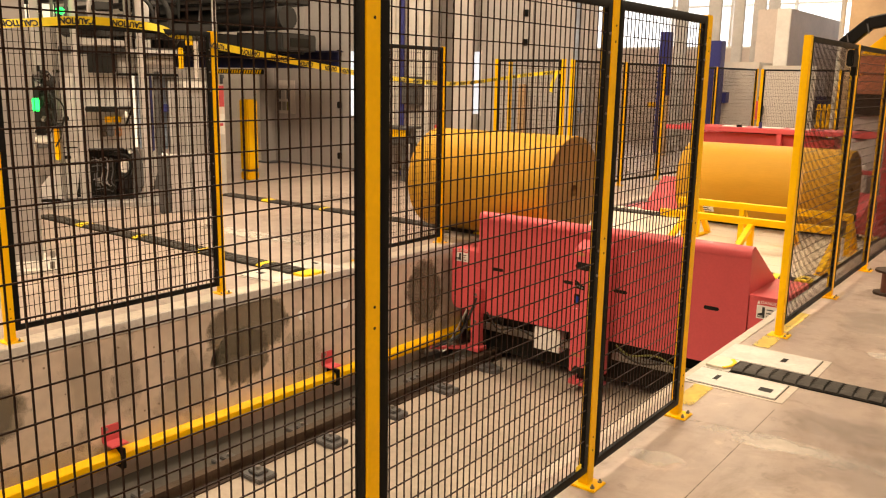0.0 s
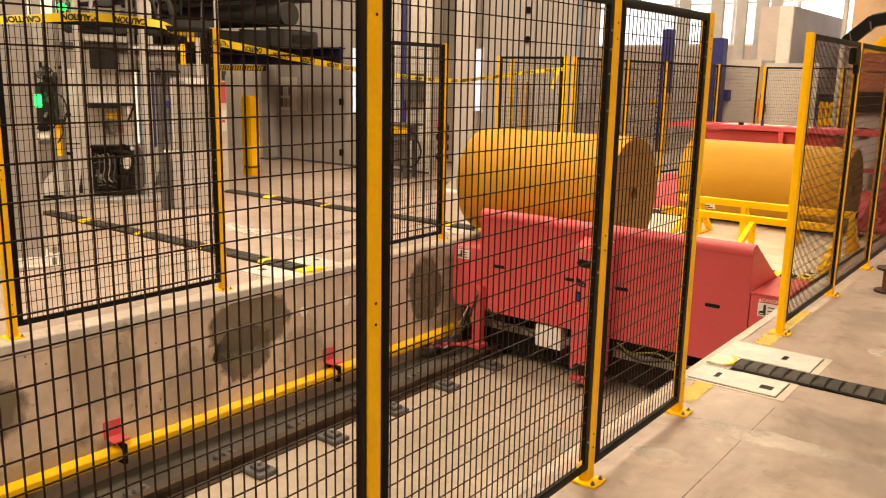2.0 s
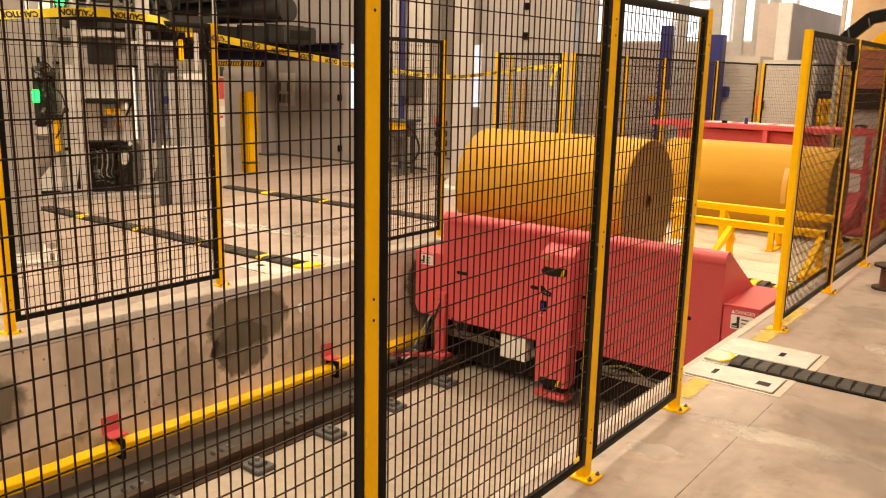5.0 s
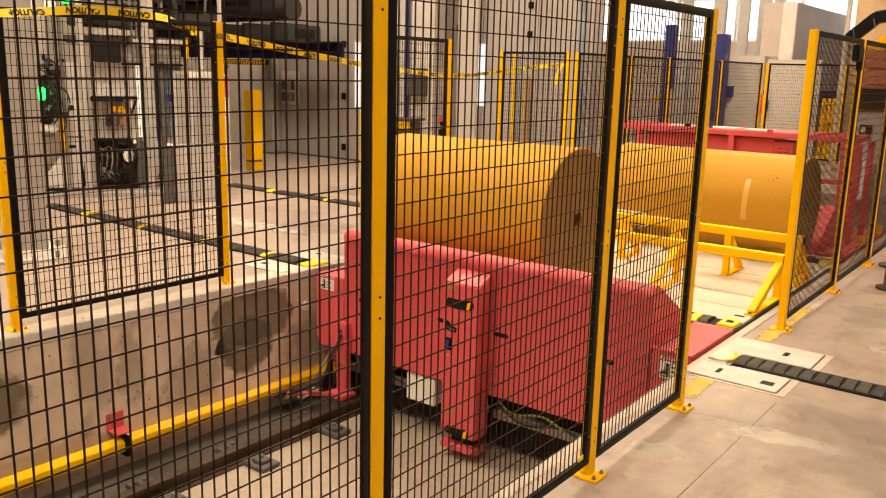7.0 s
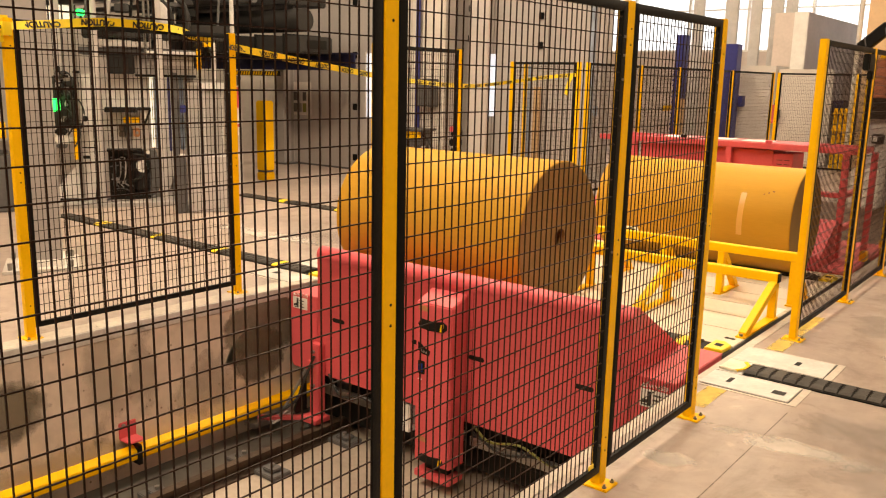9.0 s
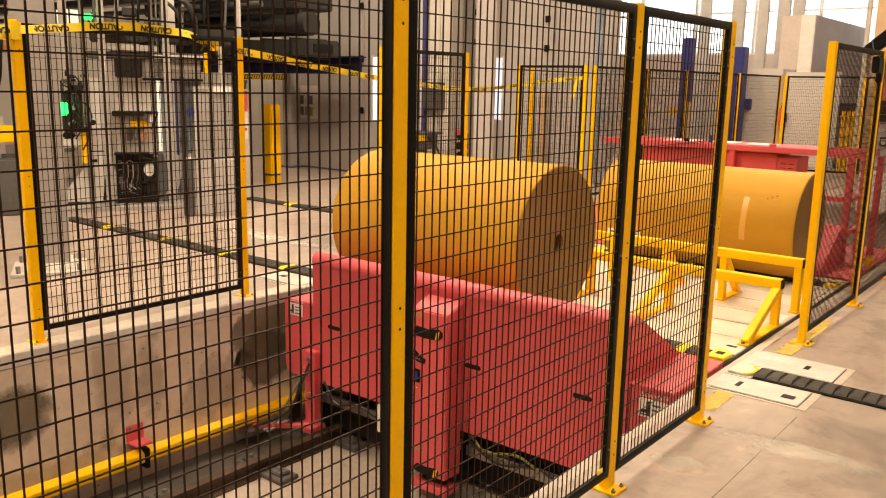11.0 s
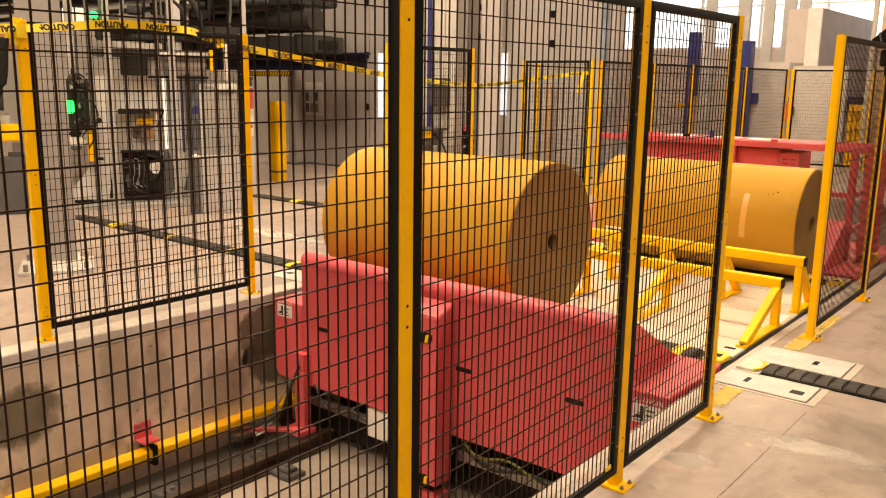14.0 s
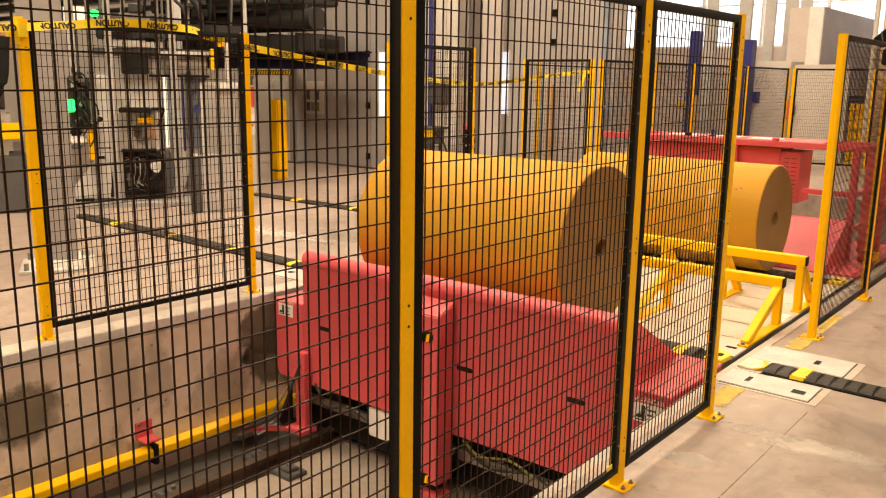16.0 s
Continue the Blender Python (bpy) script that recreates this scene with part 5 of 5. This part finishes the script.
part("conduit", R((1.27, -0.35, 0.0), (1.27, -0.35, 4.3), 0.028, 10), M_GALV, mc, "pale vertical conduit")
_r = random.Random(4)
for _k in range(12):
    _x, _z = -0.55 + 1.3 * _r.random(), 2.15 + 0.5 * _r.random()
    mp("pipe_fitting", (M_DARK, M_GREYD, M_SOOT)[_k % 3], _x, _x + 0.06 + 0.16 * _r.random(), _z, _z + 0.04 + 0.07 * _r.random(), -0.1, 0.2, 0.008)
part("machine_base", B(-1.0, 0.9, -0.35, 0.8, 0, 0.05, 0.006), M_CABINET, mc)
part("front_cabinet", B(0.615, 1.12, -1.0, -0.6, 0, 0.70, 0.012), M_GREY, mc, "pale grey front cabinet")
part("cabinet_seam", B(0.86, 0.868, -1.003, -0.999, 0.05, 0.67), M_GREYD, mc)
part("pedestal", B(0.475, 0.60, -1.0, -0.82, 0, 0.70, 0.012), M_GREYD, mc, "dark grey pedestal")
part("pedestal_cap", B(0.53, 0.60, -1.02, -0.80, 0.70, 0.725, 0.006), M_WHITE, mc)
part("pedestal_gusset", prism([(0.40, 0.30), (0.47, 0.52), (0.47, 0.30)], "y", -0.98, -0.95), M_GREYD, mc)

_q = thing("building_column", "tall pale grey steel building column on a base plate", "column", at=(-5.748, -0.552, 0), rz=62)
part("shaft", B(-0.17, 0.17, -0.17, 0.17, 0.03, 8.15, 0.012), M_COLUMN, _q)
part("base_plate", B(-0.30, 0.30, -0.30, 0.30, 0, 0.03, 0.005), M_PLATE, _q)
for _x in (-0.24, 0.24):
    for _y in (-0.24, 0.24):
        part("anchor_bolt", R((_x, _y, 0.03), (_x, _y, 0.09), 0.022, 6), M_STEEL, _q)
part("kick_guard", B(-0.185, 0.185, -0.185, 0.185, 0.03, 0.09, 0.004), M_WHITE, _q)
# extinguisher cabinet and signs by the fence corner
_e = thing("extinguisher_cabinet", "pale grey cabinet with a red extinguisher and tags", "cabinet", at=(-8.3, 3.62, 0), rz=52)
part("cabinet_body", B(-0.18, 0.045, 0.0, 0.3, 0.0, 1.56, 0.01), M_LGREY, _e)
part("red_sign", B(-0.10, 0.04, -0.01, -0.001, 1.25, 1.54), M_RED, _e, "red extinguisher sign")
part("white_tag", B(-0.10, 0.04, -0.012, -0.002, 0.86, 1.15), M_WHITE, _e, "white inspection tag")
part("tag_bar", B(-0.08, 0.02, -0.014, -0.011, 0.98, 1.02), M_RED, _e)

# ---- mezzanine and ducts over the far floor ----
mz = thing("mezzanine", "dark steel mezzanine with beams over the far floor", "mezzanine", kind="structure", at=(0, 0, 3.15))
part("mezzanine_deck", B(-19.5, -9.8, -4.5, 4.6, 0.22, 0.36), M_GREYD, mz)
for _y in (-3.6, -1.2, 1.2, 3.6):
    part("mezzanine_beam", box(box(bmesh.new(), -19.4, -9.75, _y - 0.02, _y + 0.02, -0.1, 0.22), -19.4, -9.75, _y - 0.1, _y + 0.1, -0.13, -0.1), M_GREYD, mz)
part("edge_beam", B(-9.8, -9.7, -4.5, 4.6, -0.12, 0.4, 0.006), M_GREYD, mz)
for _y in (-4.0, 3.4):
    part("mezzanine_post", B(-9.88, -9.72, _y - 0.08, _y + 0.08, -3.15, -0.12, 0.006), M_GALV, mz)
_du = thing("air_duct", "dark rectangular duct hung below the mezzanine", "duct", at=(-9.45, 5.0, 2.06))
part("duct_body", B(-3.2, 1.30, -0.35, 0.35, 0, 0.25, 0.02), M_SOOT, _du)
part("round_duct", R((-3.2, 0, 0.50), (1.05, 0, 0.50), 0.18, 24), M_SOOT, _du, "round dark spiral duct")
for _k in range(7):
    part("duct_flange", B(-3.0 + 0.66 * _k, -2.96 + 0.66 * _k, -0.38, 0.38, -0.03, 0.28, 0.004), M_DARK, _du)
part("upper_duct", B(-3.2, 0.9, -0.2, 0.6, 0.72, 1.35, 0.02), M_SOOT, _du)
for _x in (-2.6, -0.6, 0.8):
    part("hanger_rod", R((_x, 0, 0.25), (_x, 0, 6.14), 0.015, 6), M_GALV, _du)
part("grille", B(1.302, 1.32, -0.2, 0.2, 0.06, 0.19, 0.005), M_DARK, _du)
for _k, (_y, _z, _r2) in enumerate(((4.6, 2.85, 0.05), (4.3, 2.95, 0.035), (2.9, 2.8, 0.06), (0.4, 2.9, 0.05), (-1.6, 2.75, 0.06))):
    solo("overhead_pipe", R((-18.5, _y, _z), (-9.1, _y, _z), _r2, 12), (M_GREYD, M_GALV)[_k % 2], "horizontal pipe under the mezzanine", "pipe", "pipes under the mezzanine")
for _y, _x in ((0.8, -13.0), (-1.5, -12.0)):
    _t = thing("strip_lamp", "lit strip lamp under the mezzanine", "ceiling lamp", "strip lamps", at=(_x, _y, 2.9))
    part("lamp_body", B(-0.1, 0.1, -0.6, 0.6, 0.03, 0.1, 0.006), M_GALV, _t)
    part("lamp_tube", B(-0.07, 0.07, -0.58, 0.58, 0.0, 0.03, 0.006), M_TUBE, _t, "glowing lamp tube")
_fw = thing("far_window", "bright window at the far end under the mezzanine", "window", kind="structure", at=(-13.6, 3.80, 2.58))
part("pane", B(0.0, 0.02, -0.45, 0.32, 0.0, 0.30), M_CREAM, _fw, "bright pane")
for _y in (-0.45, -0.2, 0.05, 0.30):
    part("window_bar", B(0.021, 0.04, _y, _y + 0.025, -0.02, 0.32), M_GREYD, _fw)
# winder beyond the west fence
_rd = thing("door_1", "pale double door in the recess wall", "door", kind="structure", at=(-13.9, 8.3, 0))
for _x in (-0.28, 0.46):
    _l = part("door_leaf", B(_x, _x + 0.72, -0.05, -0.002, 0.01, 1.62, 0.006), M_LGREY, _rd)
    part("door_handle", R((_x + 0.66, -0.09, 0.75), (_x + 0.66, -0.09, 0.95), 0.012, 8), M_STEEL, _l)
part("door_frame", box(box(bmesh.new(), -0.36, -0.29, -0.07, -0.002, 0, 1.70), 1.19, 1.26, -0.07, -0.002, 0, 1.70), M_GREYD, _rd)
_wd = thing("winder", "grey winder with orange guards and a dark roll", "machine", at=(-9.0, 0.35, 0), rz=68)
part("winder_frame", B(-1.2, 0.35, 0, 0.8, 0.0, 0.7, 0.02), M_GREYD, _wd)
part("winder_side", B(-1.2, 0.2, 0.1, 0.7, 0.7, 1.25, 0.05), M_GALV, _wd)
part("winder_roll", R((-1.2, 0.3, 1.55), (0.15, 0.3, 1.55), 0.3, 28), M_GREYD, _wd)
part("orange_guard", B(-1.2, 0.3, -0.05, 0.0, 1.95, 2.15, 0.01), M_ORANGE, _wd)
part("orange_guard", B(-0.2, 0.3, -0.05, 0.0, 0.9, 1.1, 0.01), M_YEL, _wd)
part("winder_pipe", cable([(-1.2, -0.1, 1.2), (-0.3, -0.15, 1.22), (0.1, -0.15, 1.5), (0.2, -0.12, 2.1)], 0.06, 12), M_DARK, _wd)

# ---- end of the hall ----
END = 22.0
we = solo("wall_end", box(box(box(bmesh.new(), X0, X1, END, END + 0.3, 0, 2.75), X0, X1, END, END + 0.3, 5.6, 8.2), X0, -15, END, END + 0.3, 2.75, 5.6), M_PRECAST, "pale precast wall with a high band of windows", "wall", kind="structure")
for _k in range(13):
    _x = -15 + 1.85 * _k
    _f = thing("window_%d" % (_k + 1), "tall bright window in the high band", "window", "high windows", kind="structure", at=(_x, END, 2.75))
    part("window_frame", box(box(box(bmesh.new(), 0, 0.07, 0.02, 0.2, 0, 2.85), 0.07, 1.85, 0.02, 0.2, 0, 0.06), 0.07, 1.85, 0.02, 0.2, 1.24, 1.28), M_WHITE, _f)
    for _z in (0.08, 1.3):
        pn = part("pane", B(0.12, 1.85, 0.1, 0.112, _z, _z + 1.14 if _z < 1 else 2.85), glass, _f, "clear glass pane")
        pn.visible_shadow = False
solo("backdrop_sky", B(-30, 20, 28, 28.1, -2, 14), M_DAY, "bright overcast sky outside the windows", "sky", kind="structure")
solo("wall_side", B(-14.3, -14.0, 8.6, END, 0, 8.2), M_PRECAST, "pale precast side wall of the hall end", "wall", kind="structure")
for _k, (_x, _w, _y) in enumerate(((-6.58, 0.30, 18.0), (-5.95, 0.24, 18.0), (-5.45, 0.28, 18.0), (-5.10, 0.26, 18.0), (-7.7, 0.26, 18.6))):
    _c = thing("hall_column", "tall galvanised steel column at the windows", "column", "hall columns", at=(_x, _y, 0), rz=12)
    part("web", B(-0.02, 0.02, -_w / 2, _w / 2, 0, 8.15), M_GALV, _c)
    for _y2 in (-_w / 2 - 0.02, _w / 2):
        part("flange", B(-_w / 2, _w / 2, _y2, _y2 + 0.02, 0, 8.15, 0.003), M_GALV, _c)
solo("white_partition", box(box(bmesh.new(), -5.62, -4.72, 16.0, 17.0, 0, 2.19, 0.01), -4.7, -3.5, 16.15, 17.0, 0, 2.12, 0.01), M_WALLW, "white block partition behind the fence", "partition")
solo("precast_block", B(-5.2, -4.42, 17.1, 21.95, 0, 3.45, 0.01), M_PRECAST, "large beige precast enclosure below the windows", "enclosure")
solo("white_panel", B(-4.74, -4.425, 17.05, 17.095, 0, 3.46, 0.006), M_WHITE, "tall white panel beside the enclosure", "panel")
for _x, _y, _h, _w in ((-5.62, 15.6, 2.66, 0.36), (-6.83, 15.6, 2.88, 0.21)):
    _s = thing("blue_stack", "dark blue steel rack post behind the fence", "rack post", "blue rack posts", at=(_x, _y, 0))
    part("rack_upright", B(-_w / 2, _w / 2, -0.15, 0.15, 0, _h, 0.01), M_BLUE, _s)
    for _k in range(14):
        part("rack_rib", B(-_w / 2 - 0.012, _w / 2 + 0.012, -0.165, -0.151, 0.25 + 0.13 * _k, 0.29 + 0.13 * _k), M_BLUE, _s)
solo("blue_box", B(-5.6, -5.36, 15.8, 15.999, 1.25, 1.5, 0.01), M_BLUE, "blue electrical box behind the fence", "electrical box")
_e = thing("fire_extinguisher", "red fire extinguisher on the partition", "fire extinguisher", at=(-4.62, 15.88, 0.9))
part("cylinder", R((0, 0, 0), (0, 0, 0.42), 0.075, 16), M_RED, _e)
part("head", R((0, 0, 0.42), (0, 0, 0.52), 0.025, 10), M_DARK, _e)
part("bracket", B(-0.05, 0.05, 0.07, 0.25, 0.1, 0.3), M_GREYD, _e)
_k2 = thing("grey_cabinet", "grey glazed cabinets along the hall", "cabinet", at=(-8.2, 13.2, 0), rz=-70)
for _k in range(4):
    part("cabinet_bay", B(-1.6 + 0.8 * _k, -0.82 + 0.8 * _k, 0, 0.5, 0, 2.2, 0.01), M_LGREY, _k2)
    part("cabinet_pane", B(-1.5 + 0.8 * _k, -0.92 + 0.8 * _k, -0.012, -0.002, 0.5, 2.0, 0.003), M_LGREY, _k2)

# ---- right of the second fence ----
_o = thing("carton_stack", "stack of reddish boxes with printed marks", "boxes", at=(-1.35, 9.6, 0))
for _k in range(2):
    for _j in range(2):
        part("carton", B(0.02 + 0.95 * _j, 0.94 + 0.95 * _j, 0, 0.9, 1.58 + 0.28 * _k, 1.85 + 0.28 * _k, 0.012), mat("red_brown_board", (0.42, 0.15, 0.08), 0.7, dark=0.85, big=3, bump=0.08), _o)
part("pallet_rack", B(0, 1.9, 0.0, 0.9, 1.50, 1.58, 0.006), M_DARK, _o)
part("dark_screen", B(0.0, 1.9, -0.03, 0.05, 1.28, 1.56, 0.01), M_DARK, _o, "dark screen")
part("printed_mark", B(0.40, 0.85, -0.006, -0.001, 1.95, 2.02), M_GREYD, _o)
part("rack_body", B(0, 1.9, 0.05, 0.9, 0.0, 1.50, 0.01), M_GREY, _o, "grey steel cabinet under the boxes")
part("switch_box", B(0.10, 0.26, 0.0, 0.05, 0.92, 1.06, 0.008), M_DARK, _o, "small dark switch box")
part("switch_cover", B(0.12, 0.18, -0.008, 0.001, 0.95, 1.03, 0.004), M_GALV, _o)
part("low_cabinet", B(-0.04, 0.34, -0.40, 0.0, 0.0, 0.56, 0.01), M_LGREY, _o, "pale low cabinet")
part("cabinet_seam", B(0.27, 0.276, -0.403, -0.399, 0.04, 0.53), M_GREYD, _o)
_y3 = thing("loader", "yellow machine with a black jointed arm", "machine", at=(-1.35, 11.6, 0))
part("loader_body", prism([(-0.42, 0.0), (-0.42, 2.15), (-0.28, 2.3), (0.0, 2.55), (0.7, 2.75), (1.6, 2.9), (1.6, 0.0)], "y", 0, 1.2, 0.04), M_YEL, _y3)
part("loader_arm", beam(bmesh.new(), (-0.62, -0.1, 2.36), (-0.22, -0.1, 2.72), 0.17, 0.2, 0.02), M_BLK, _y3, "black jointed arm")
part("loader_arm", beam(bmesh.new(), (-0.26, -0.1, 2.70), (1.5, -0.1, 3.05), 0.20, 0.2, 0.02), M_BLK, _y3)
for _k in range(5):
    part("arm_rib", beam(bmesh.new(), (-0.52 + 0.3 * _k, -0.215, 2.40 + 0.13 * _k), (-0.56 + 0.3 * _k, -0.215, 2.56 + 0.13 * _k), 0.012, 0.02, 0.002), M_GREYD, _y3)
solo("standpipe", R((-2.36, 13.0, 0), (-2.36, 13.0, 8.1), 0.045, 12), M_GALV, "thin grey standpipe up to the roof", "pipe")
solo("tan_wall", B(-2.66, 9.0, 14.9, 15.1, 0, 8.2), mat("tan_wall_panel", (0.55, 0.38, 0.22), 0.6, big=0.8, fine=20, bump=0.04, mix=0.15), "tan panel wall behind the yellow machine", "wall", kind="structure")
_st = thing("yellow_stillage", "yellow steel stillages behind the fence", "stillage", at=(-3.05, 15.4, 0))
for _k in range(3):
    part("stillage_rail", B(-0.2, 1.2, 0, 0.06, 0.5 + 0.35 * _k, 0.47 + 0.35 * _k), M_YEL, _st)
for _k in range(4):
    part("stillage_post", B(-0.2 + 0.1 * _k, -0.13 + 0.1 * _k, 0.08, 0.14, 0, 1.3), M_YEL, _st)
_tb = thing("work_bench", "grey work bench with a dark blue tool chest", "work bench", at=(-3.7, 16.25, 0))
part("bench_top", B(0, 1.5, 0, 0.6, 1.08, 1.13, 0.008), M_GREYD, _tb)
part("tool_chest", B(0.02, 0.42, 0.05, 0.5, 1.13, 1.45, 0.012), M_BLUE_D, _tb, "dark blue tool chest")
part("lower_shelf", B(0.05, 1.45, 0.03, 0.57, 0.40, 0.44, 0.006), M_GREYD, _tb)
part("motor_case", B(0.55, 1.2, 0.05, 0.5, 0.44, 0.86, 0.03), M_DARK, _tb, "black motor case")
for _x in (0.0, 1.44):
    for _y in (0.0, 0.54):
        part("bench_leg", B(_x, _x + 0.06, _y, _y + 0.06, 0, 1.08), M_GREYD, _tb)
_sp = thing("cable_spool", "small brown steel cable spool on the floor", "spool", at=(0.36, 3.62, 0))
part("flange", R((0, 0, 0), (0, 0, 0.018), 0.115, 28), M_RAIL, _sp)
part("drum", R((0, 0, 0.018), (0, 0, 0.19), 0.06, 24), mat("rust_brown_drum", (0.16, 0.06, 0.035), 0.6, dark=0.7, big=6, bump=0.1), _sp)
part("flange", R((0, 0, 0.19), (0, 0, 0.208), 0.115, 28), M_RAIL, _sp)


# ---- caution tape ----
def tape(points, label, width=0.054, words=True, turned=False):
    """A slack ribbon between points, with the word repeated along it."""
    P = [Vector(p) for p in points]
    Q = [P[0] * 2 - P[1], *P, P[-1] * 2 - P[-2]]
    line = []
    for i in range(1, len(Q) - 2):
        for k in range(10):
            t = k / 10
            p0, p1, p2, p3 = Q[i - 1:i + 3]
            line.append(0.5 * (2 * p1 + (p2 - p0) * t + (2 * p0 - 5 * p1 + 4 * p2 - p3) * t * t + (3 * p1 - p0 - 3 * p2 + p3) * t ** 3))
    line.append(P[-1])
    bm = bmesh.new()
    rows = []
    for i, p in enumerate(line):
        d = (line[min(i + 1, len(line) - 1)] - line[max(i - 1, 0)]).normalized()
        out = d.cross(Vector((0, 0, 1))).normalized()
        lean = 0.35 * math.sin(i * 0.23)
        up = (Vector((0, 0, 1)) * math.cos(lean) + out * math.sin(lean)) * width / 2
        rows.append([bm.verts.new(v) for v in (p - up, p + up, p + up - out * 0.002, p - up - out * 0.002)])
    for a, b in zip(rows, rows[1:]):
        for k in range(4):
            bm.faces.new((a[k], a[(k + 1) % 4], b[(k + 1) % 4], b[k]))
    bm.faces.new(rows[0])
    bm.faces.new(rows[-1][::-1])
    bmesh.ops.recalc_face_normals(bm, faces=bm.faces)
    ob = solo("caution_tape", bm, M_TAPE, label, "caution tape", "caution tapes")
    dist, due = 0.0, 0.12
    for i in range(len(line) - 1):
        dist += (line[i + 1] - line[i]).length
        if words and dist > due:
            due = dist + 0.33
            d = (line[i + 1] - line[i]).normalized()
            out = d.cross(Vector((0, 0, 1))).normalized()
            lean = 0.35 * math.sin(i * 0.23)
            up = Vector((0, 0, 1)) * math.cos(lean) + out * math.sin(lean)
            nrm = d.cross(up).normalized()
            cu = bpy.data.curves.new("caution_word", "FONT")
            cu.body, cu.size, cu.align_x, cu.align_y = "CAUTION", 0.052 * S, "CENTER", "CENTER"
            cu.offset = 0.0022
            cu.materials.append(M_INK)
            w = new("caution_word", cu)
            w.parent = ob
            m = Matrix((d, up, nrm)).transposed().to_4x4()
            m.translation = (line[i] + nrm * 0.004) * S
            w.matrix_basis = m @ pose(0, 0, 0, 0, 0, 180 if turned else 0)
    return ob


tape([(-3.74, -3.30, 1.80), (-3.73, -2.4, 1.90), (-3.725, -1.55, 1.965), (-3.72, -1.0, 2.018), (-3.72, -0.62, 2.014), (-3.73, -0.42, 2.0), (-3.775, -0.30, 1.972), (-3.79, -0.12, 1.955)], "yellow and black caution tape along the fence top", turned=True)
tape([(-3.725, 0.06, 1.90), (-4.1, 1.4, 1.79), (-4.7, 3.1, 1.69), (-5.4, 5.2, 1.63), (-5.85, 6.93, 1.70), (-5.3, 6.93, 1.77), (-4.76, 6.98, 1.82)], "yellow and black caution tape strung to the gate post", turned=True)
solo("tape_tail", prism([(-4.83, 1.84), (-4.77, 1.84), (-4.83, 1.70), (-4.87, 1.52), (-4.92, 1.54), (-4.90, 1.66)], "y", 6.95, 6.954), M_TAPE, "loose end of caution tape hanging from its knot", "caution tape")
solo("tape_knot", B(-3.83, -3.70, -1.70, -1.57, 1.86, 2.02, 0.04), M_TAPE, "crumpled caution tape wound round a post", "caution tape")


# ---- what moves ----
CAR_Y = [(0.0, 2.68), (3.5, 2.68), (3.75, 2.672), (4.0, 2.63), (4.2, 2.565), (4.8, 2.24), (5.5, 1.73), (6.0, 1.37), (6.5, 1.01), (7.0, 0.72), (7.5, 0.485), (8.0, 0.385),
         (8.5, 0.335), (9.0, 0.30), (9.6, 0.262), (10.4, 0.213), (11.5, 0.15), (12.0, 0.13), (12.5, 0.10), (13.0, 0.06), (13.5, 0.012), (13.8, 0.0), (16.0, 0.0)]
ROLL_A_X = [(0.0, -2.613), (0.5, -2.455), (1.0, -2.297), (1.5, -2.139), (2.0, -1.968), (2.5, -1.80), (3.0, -1.647), (3.4, -1.54), (3.6, -1.53), (14.6, -1.53), (15.0, -1.482), (15.5, -1.324), (16.0, -1.154)]
ROLL_B_X = [(0.0, -0.535), (14.6, -0.54), (15.0, -0.566), (15.5, -0.69), (16.0, -0.867)]


def between(rows, t):
    return float(np.interp(t, [r[0] for r in rows], [r[1] for r in rows]))


def motions():
    times = sorted({t for r in (CAR_Y, ROLL_A_X, ROLL_B_X) for t, _ in r})
    walk(car, [(t, spot(0, between(CAR_Y, t), 0)) for t in times])
    walk(roll_a, [(t, spot(between(ROLL_A_X, t), LANE_1 + between(CAR_Y, t), 0.034)) for t in times])
    walk(roll_b, [(t, spot(between(ROLL_B_X, t), LANE_2 - 0.02 + between(CAR_Y, t), 0.034)) for t in times])
    walk(pusher, [(0.0, spot(-0.08, 0, -0.06)), (14.6, spot(-0.08, 0, -0.06)), (15.0, spot(-0.02, 0, -0.004)), (15.5, spot(0.07, 0, 0)), (16.0, spot(0.20, 0, 0))])


motions()
